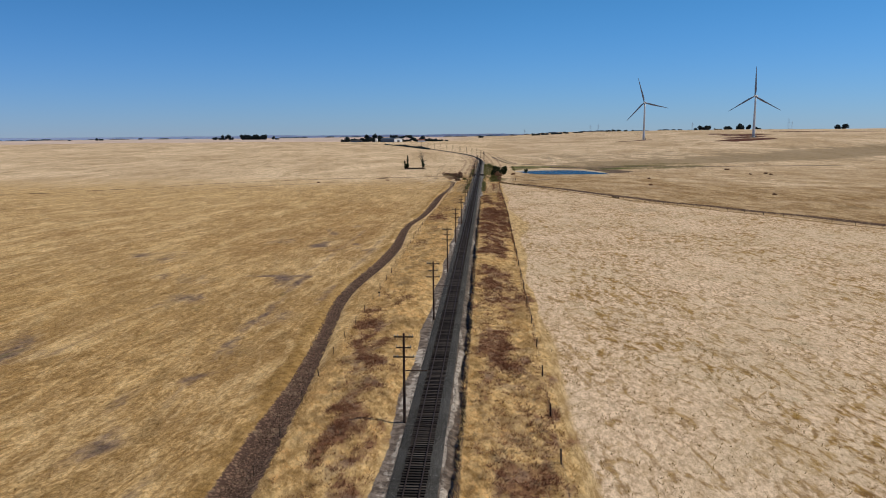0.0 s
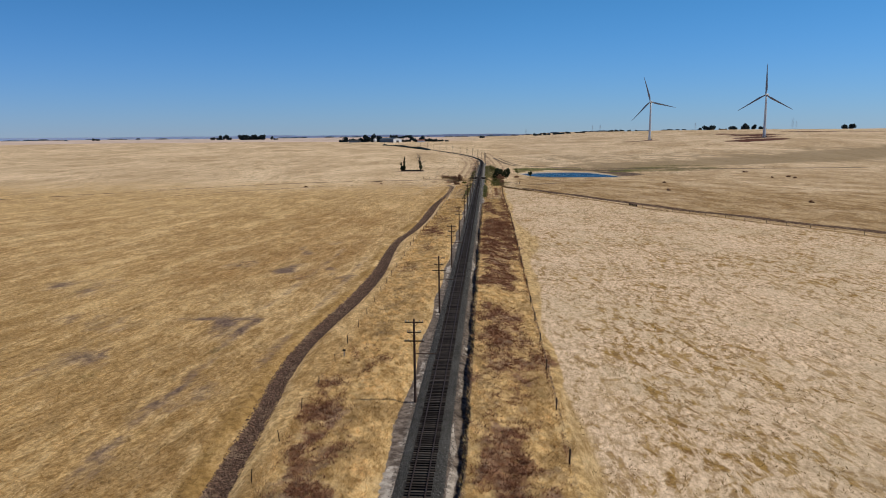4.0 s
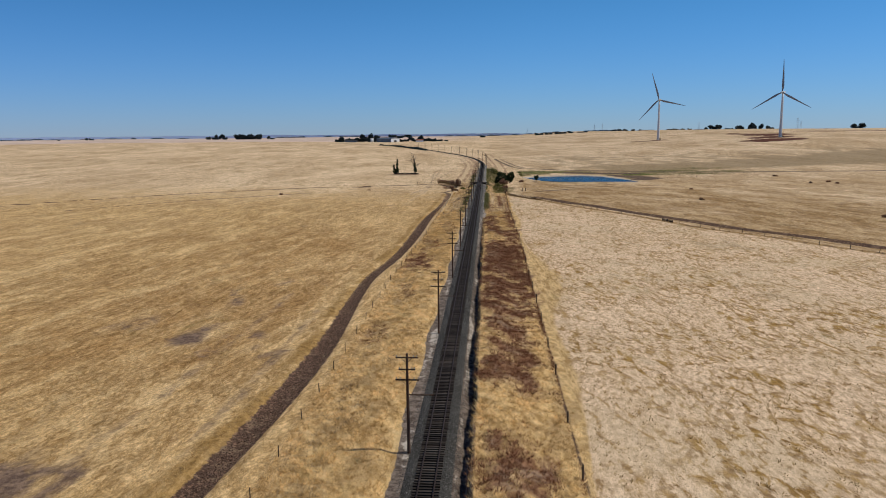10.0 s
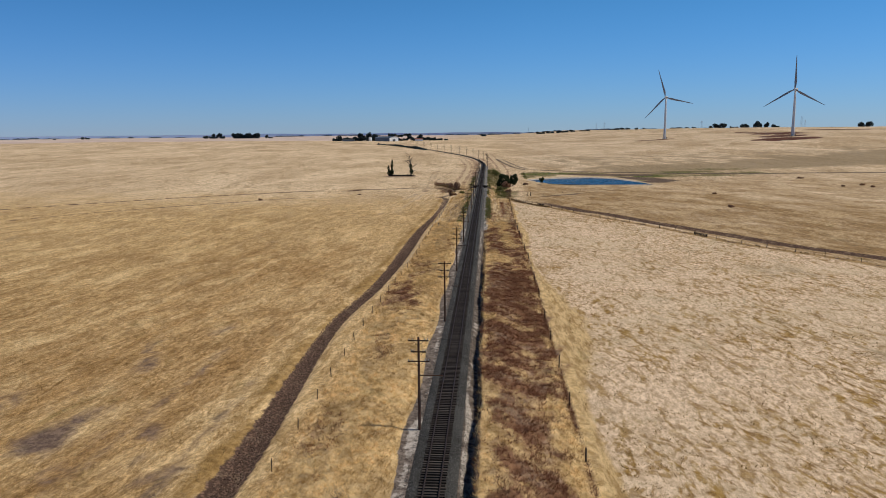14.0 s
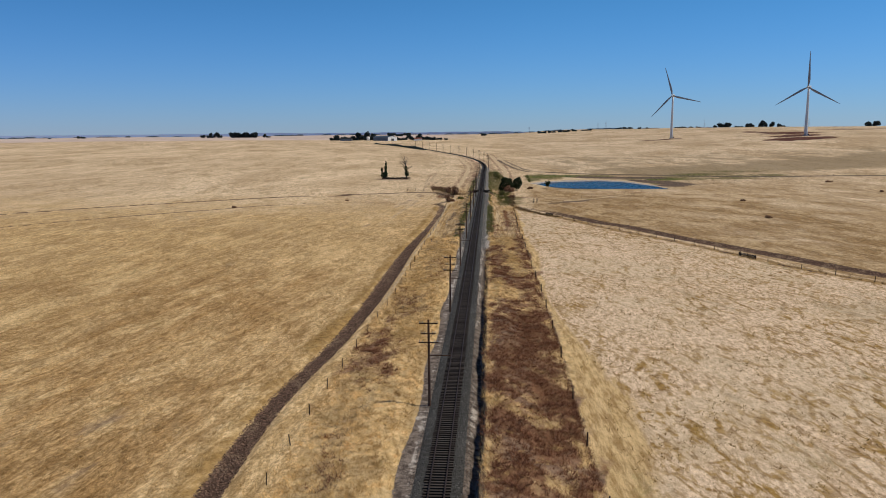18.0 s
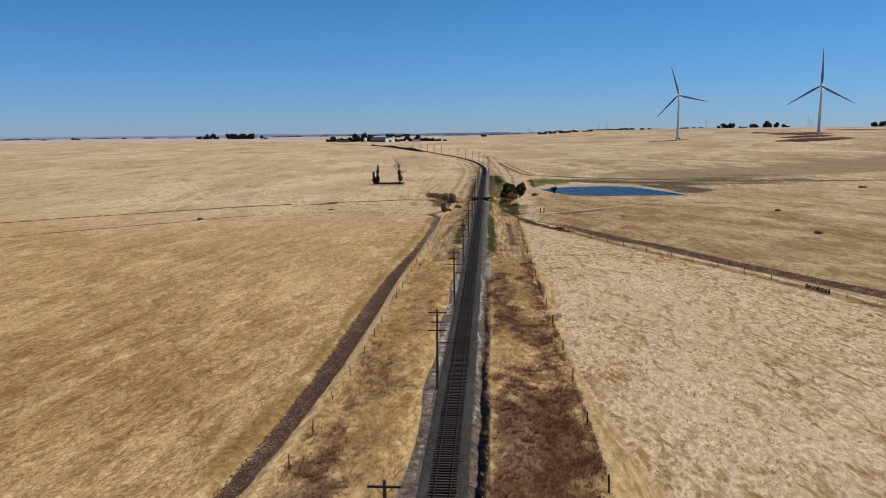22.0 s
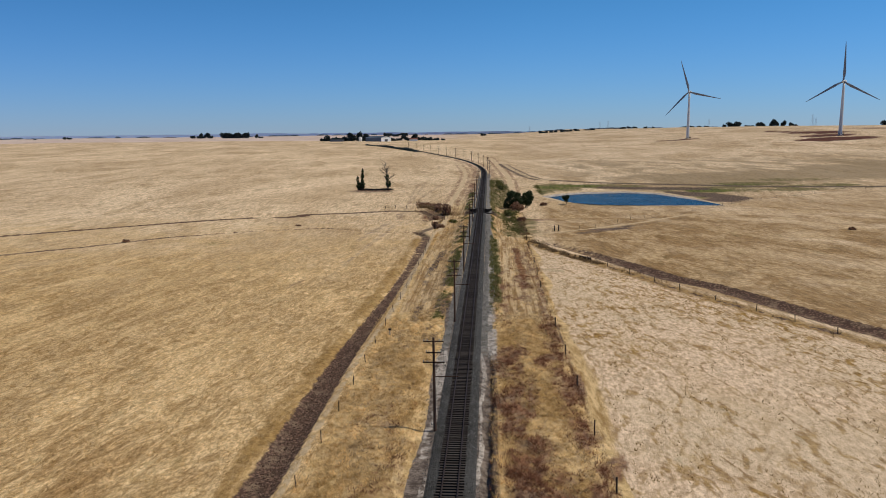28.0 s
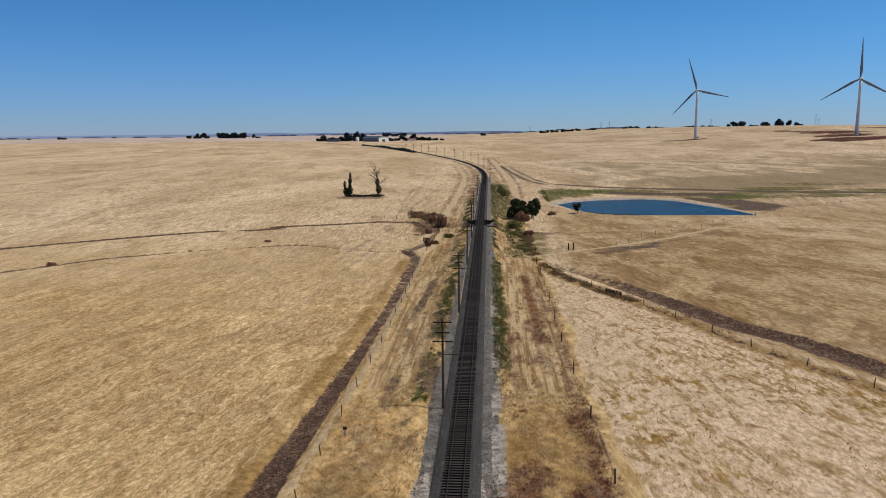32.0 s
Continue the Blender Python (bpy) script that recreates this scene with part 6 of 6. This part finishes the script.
def clods(name, x, y, size, mat, label, seed, top=height):
    """Small uneven lumps lying half sunk in the ground."""
    r = np.random.RandomState(seed)
    n = len(x)
    z = top(x, y)
    base = np.array([(1, 0, 0), (-1, 0, 0), (0, 1, 0), (0, -1, 0), (0, 0, 1), (0, 0, -0.6)], float)
    v = base[None] * (0.6 + 0.7 * r.rand(n, 6, 1)) * size[:, None, None]
    a = r.rand(n) * 6.283
    c, t = np.cos(a)[:, None], np.sin(a)[:, None]
    v = np.stack([v[..., 0] * c - v[..., 1] * t + x[:, None], v[..., 0] * t + v[..., 1] * c + y[:, None], v[..., 2] * 0.75 + z[:, None] + 0.02], -1)
    tri = np.array([(0, 2, 4), (2, 1, 4), (1, 3, 4), (3, 0, 4), (2, 0, 5), (1, 2, 5), (3, 1, 5), (0, 3, 5)])
    faces = (tri[None] + 6 * np.arange(n)[:, None, None]).reshape(-1, 3)
    me = bpy.data.meshes.new(name)
    me.vertices.add(n * 6)
    me.vertices.foreach_set("co", v.ravel())
    me.loops.add(faces.size)
    me.loops.foreach_set("vertex_index", faces.ravel())
    me.polygons.add(len(faces))
    me.polygons.foreach_set("loop_start", np.arange(0, faces.size, 3))
    me.update()
    me.materials.append(mat)
    tagged(new(name, me), label, "soil", kind="stuff")


def ballast_top(x, y):
    """Height of the ballast's surface, or of the ground beside it."""
    o = np.abs(x - track_x(y))
    return np.maximum(rise(y) + np.interp(o, (1.5, 1.95, 2.25, 2.4), (0.20, 0.10, -0.04, -0.3)), height(x, y))


n = Nodes("loose_ballast_stone", 0.9, 0.2)
M_STONE = n.done(n.mix(n.random(True), (0.03, 0.029, 0.027), (0.27, 0.262, 0.25)))
x, y, u = scatter(30000, 1.25, 2.75, 44, 330, 15)
x = np.where(u > 0.5, x, -x + 0.2)
clods("loose_stones", x + track_x(y), y, 0.025 + 0.055 * (u * 7 % 1) ** 2, M_STONE, "loose grey ballast stones along the shoulders", 16, ballast_top)
x, y, u = scatter(26000, 1.25, 5.2, 330, 520, 17)
x = np.where(u > 0.45, x, -0.72 * x)
keep = (np.abs(x) < 2.6 + 2.6 * (u * 13 % 1) ** 1.5)
clods("loose_stones", (x + track_x(y))[keep], y[keep], 0.03 + 0.07 * (u[keep] * 7 % 1) ** 2, M_STONE, "loose grey ballast stones down the embankment", 18, ballast_top)
M_CLOD = blade_material("dark_clod", (0.065, 0.041, 0.031), (0.26, 0.165, 0.118), 0.0)
x, y, u = scatter(36000, -1.25, 1.25, 42, 476, 11)
keep = u > 1.0 * ss(350, 400, y)
x, y, u = x[keep], y[keep], u[keep]
clods("ditch_clods", x + ditch_x(y), y, 0.04 + 0.11 * u ** 2, M_CLOD, "dark broken clods of earth in the ditch bed", 12)
x, y, u = scatter(52000, 15.5, 120, 44, 460, 13)
edge = np.interp(y, [p[1] for p in FENCE_R], [p[0] for p in FENCE_R])
web = np.array([abs(noise.noise((a * 0.11, b * 0.05, 3.0)) + 0.5 * noise.noise((a * 0.3, b * 0.13, 7.0))) for a, b in zip(x, y)])
keep = (x < edge - 1) & (web < 0.05 + 0.22 * u ** 2) & (u < 1.2 - (x - 15) / 120)
tufts("stubble", x[keep], y[keep], 0.10 + 0.16 * u[keep], 0.10, 4, M_STUBBLE, "brown clumps of stubble left on the mown field", 14, 1.0)

# ------------------------------------------------------------------ ties
def tie_mesh(seed):
    r = random.Random(seed)
    bm = bmesh.new()
    box(bm, (2.32 + r.uniform(-0.06, 0.06), 0.22, 0.18), bevel=0.012)
    me = bpy.data.meshes.new("tie")
    bm.to_mesh(me)
    bm.free()
    me.materials.append(M_TIE)
    return me


TIES = [tie_mesh(s) for s in range(5)]
ty = 45.0
for k in range(300):
    ob = new("tie", TIES[k % 5])
    ob.matrix_world = pose(float(track_x(ty)) + random.uniform(-0.04, 0.04), ty, 0.235 + random.uniform(-0.012, 0.012), 0, 0, random.uniform(-0.8, 0.8))
    ob.parent = track
    ty += 0.5 + random.uniform(-0.02, 0.02)
verts, faces = [], []
ys = np.concatenate([np.arange(ty, 700, 0.5), np.arange(700, 1300, 1.0)])
tx_, tz_, sx_, sy_ = track_frame(ys)
for i, yy in enumerate(ys):
    k = len(verts)
    jit, dz, hl = random.uniform(-0.05, 0.05), random.uniform(-0.012, 0.012), 1.16 + random.uniform(-0.04, 0.04)
    for top in (0.145, 0.325):
        for a, b in ((-hl, -0.115), (hl, -0.115), (hl, 0.115), (-hl, 0.115)):
            verts.append((tx_[i] + (a + jit) * sx_[i] - b * sy_[i], yy + (a + jit) * sy_[i] + b * sx_[i], tz_[i] + top + dz))
    faces += [(k + 4, k + 5, k + 6, k + 7), (k, k + 1, k + 5, k + 4), (k + 1, k + 2, k + 6, k + 5), (k + 2, k + 3, k + 7, k + 6), (k + 3, k, k + 4, k + 7)]
n = Nodes("joined_weathered_tie", 0.9)
g = n.noise(3.0, 5, 0.65)
n.bump(g, 0.5, 0.02)
M_TIE_ROW = n.done(n.mix(n.math("ADD", n.math("MULTIPLY", g, 0.4), n.math("MULTIPLY", n.random(True), 0.6)), (0.026, 0.02, 0.017), (0.082, 0.066, 0.057)))
ob = part("further_ties", mesh_of("further_ties", verts, faces, M_TIE_ROW), None, track, "dark weathered wooden ties further along the line")
tagged(ob, kind="stuff")

# from plan units to metres
for ob in list(scene.objects):
    if ob.parent is None and ob.type in ("MESH", "EMPTY"):
        ob.matrix_world = Matrix.Scale(UNIT, 4) @ ob.matrix_world
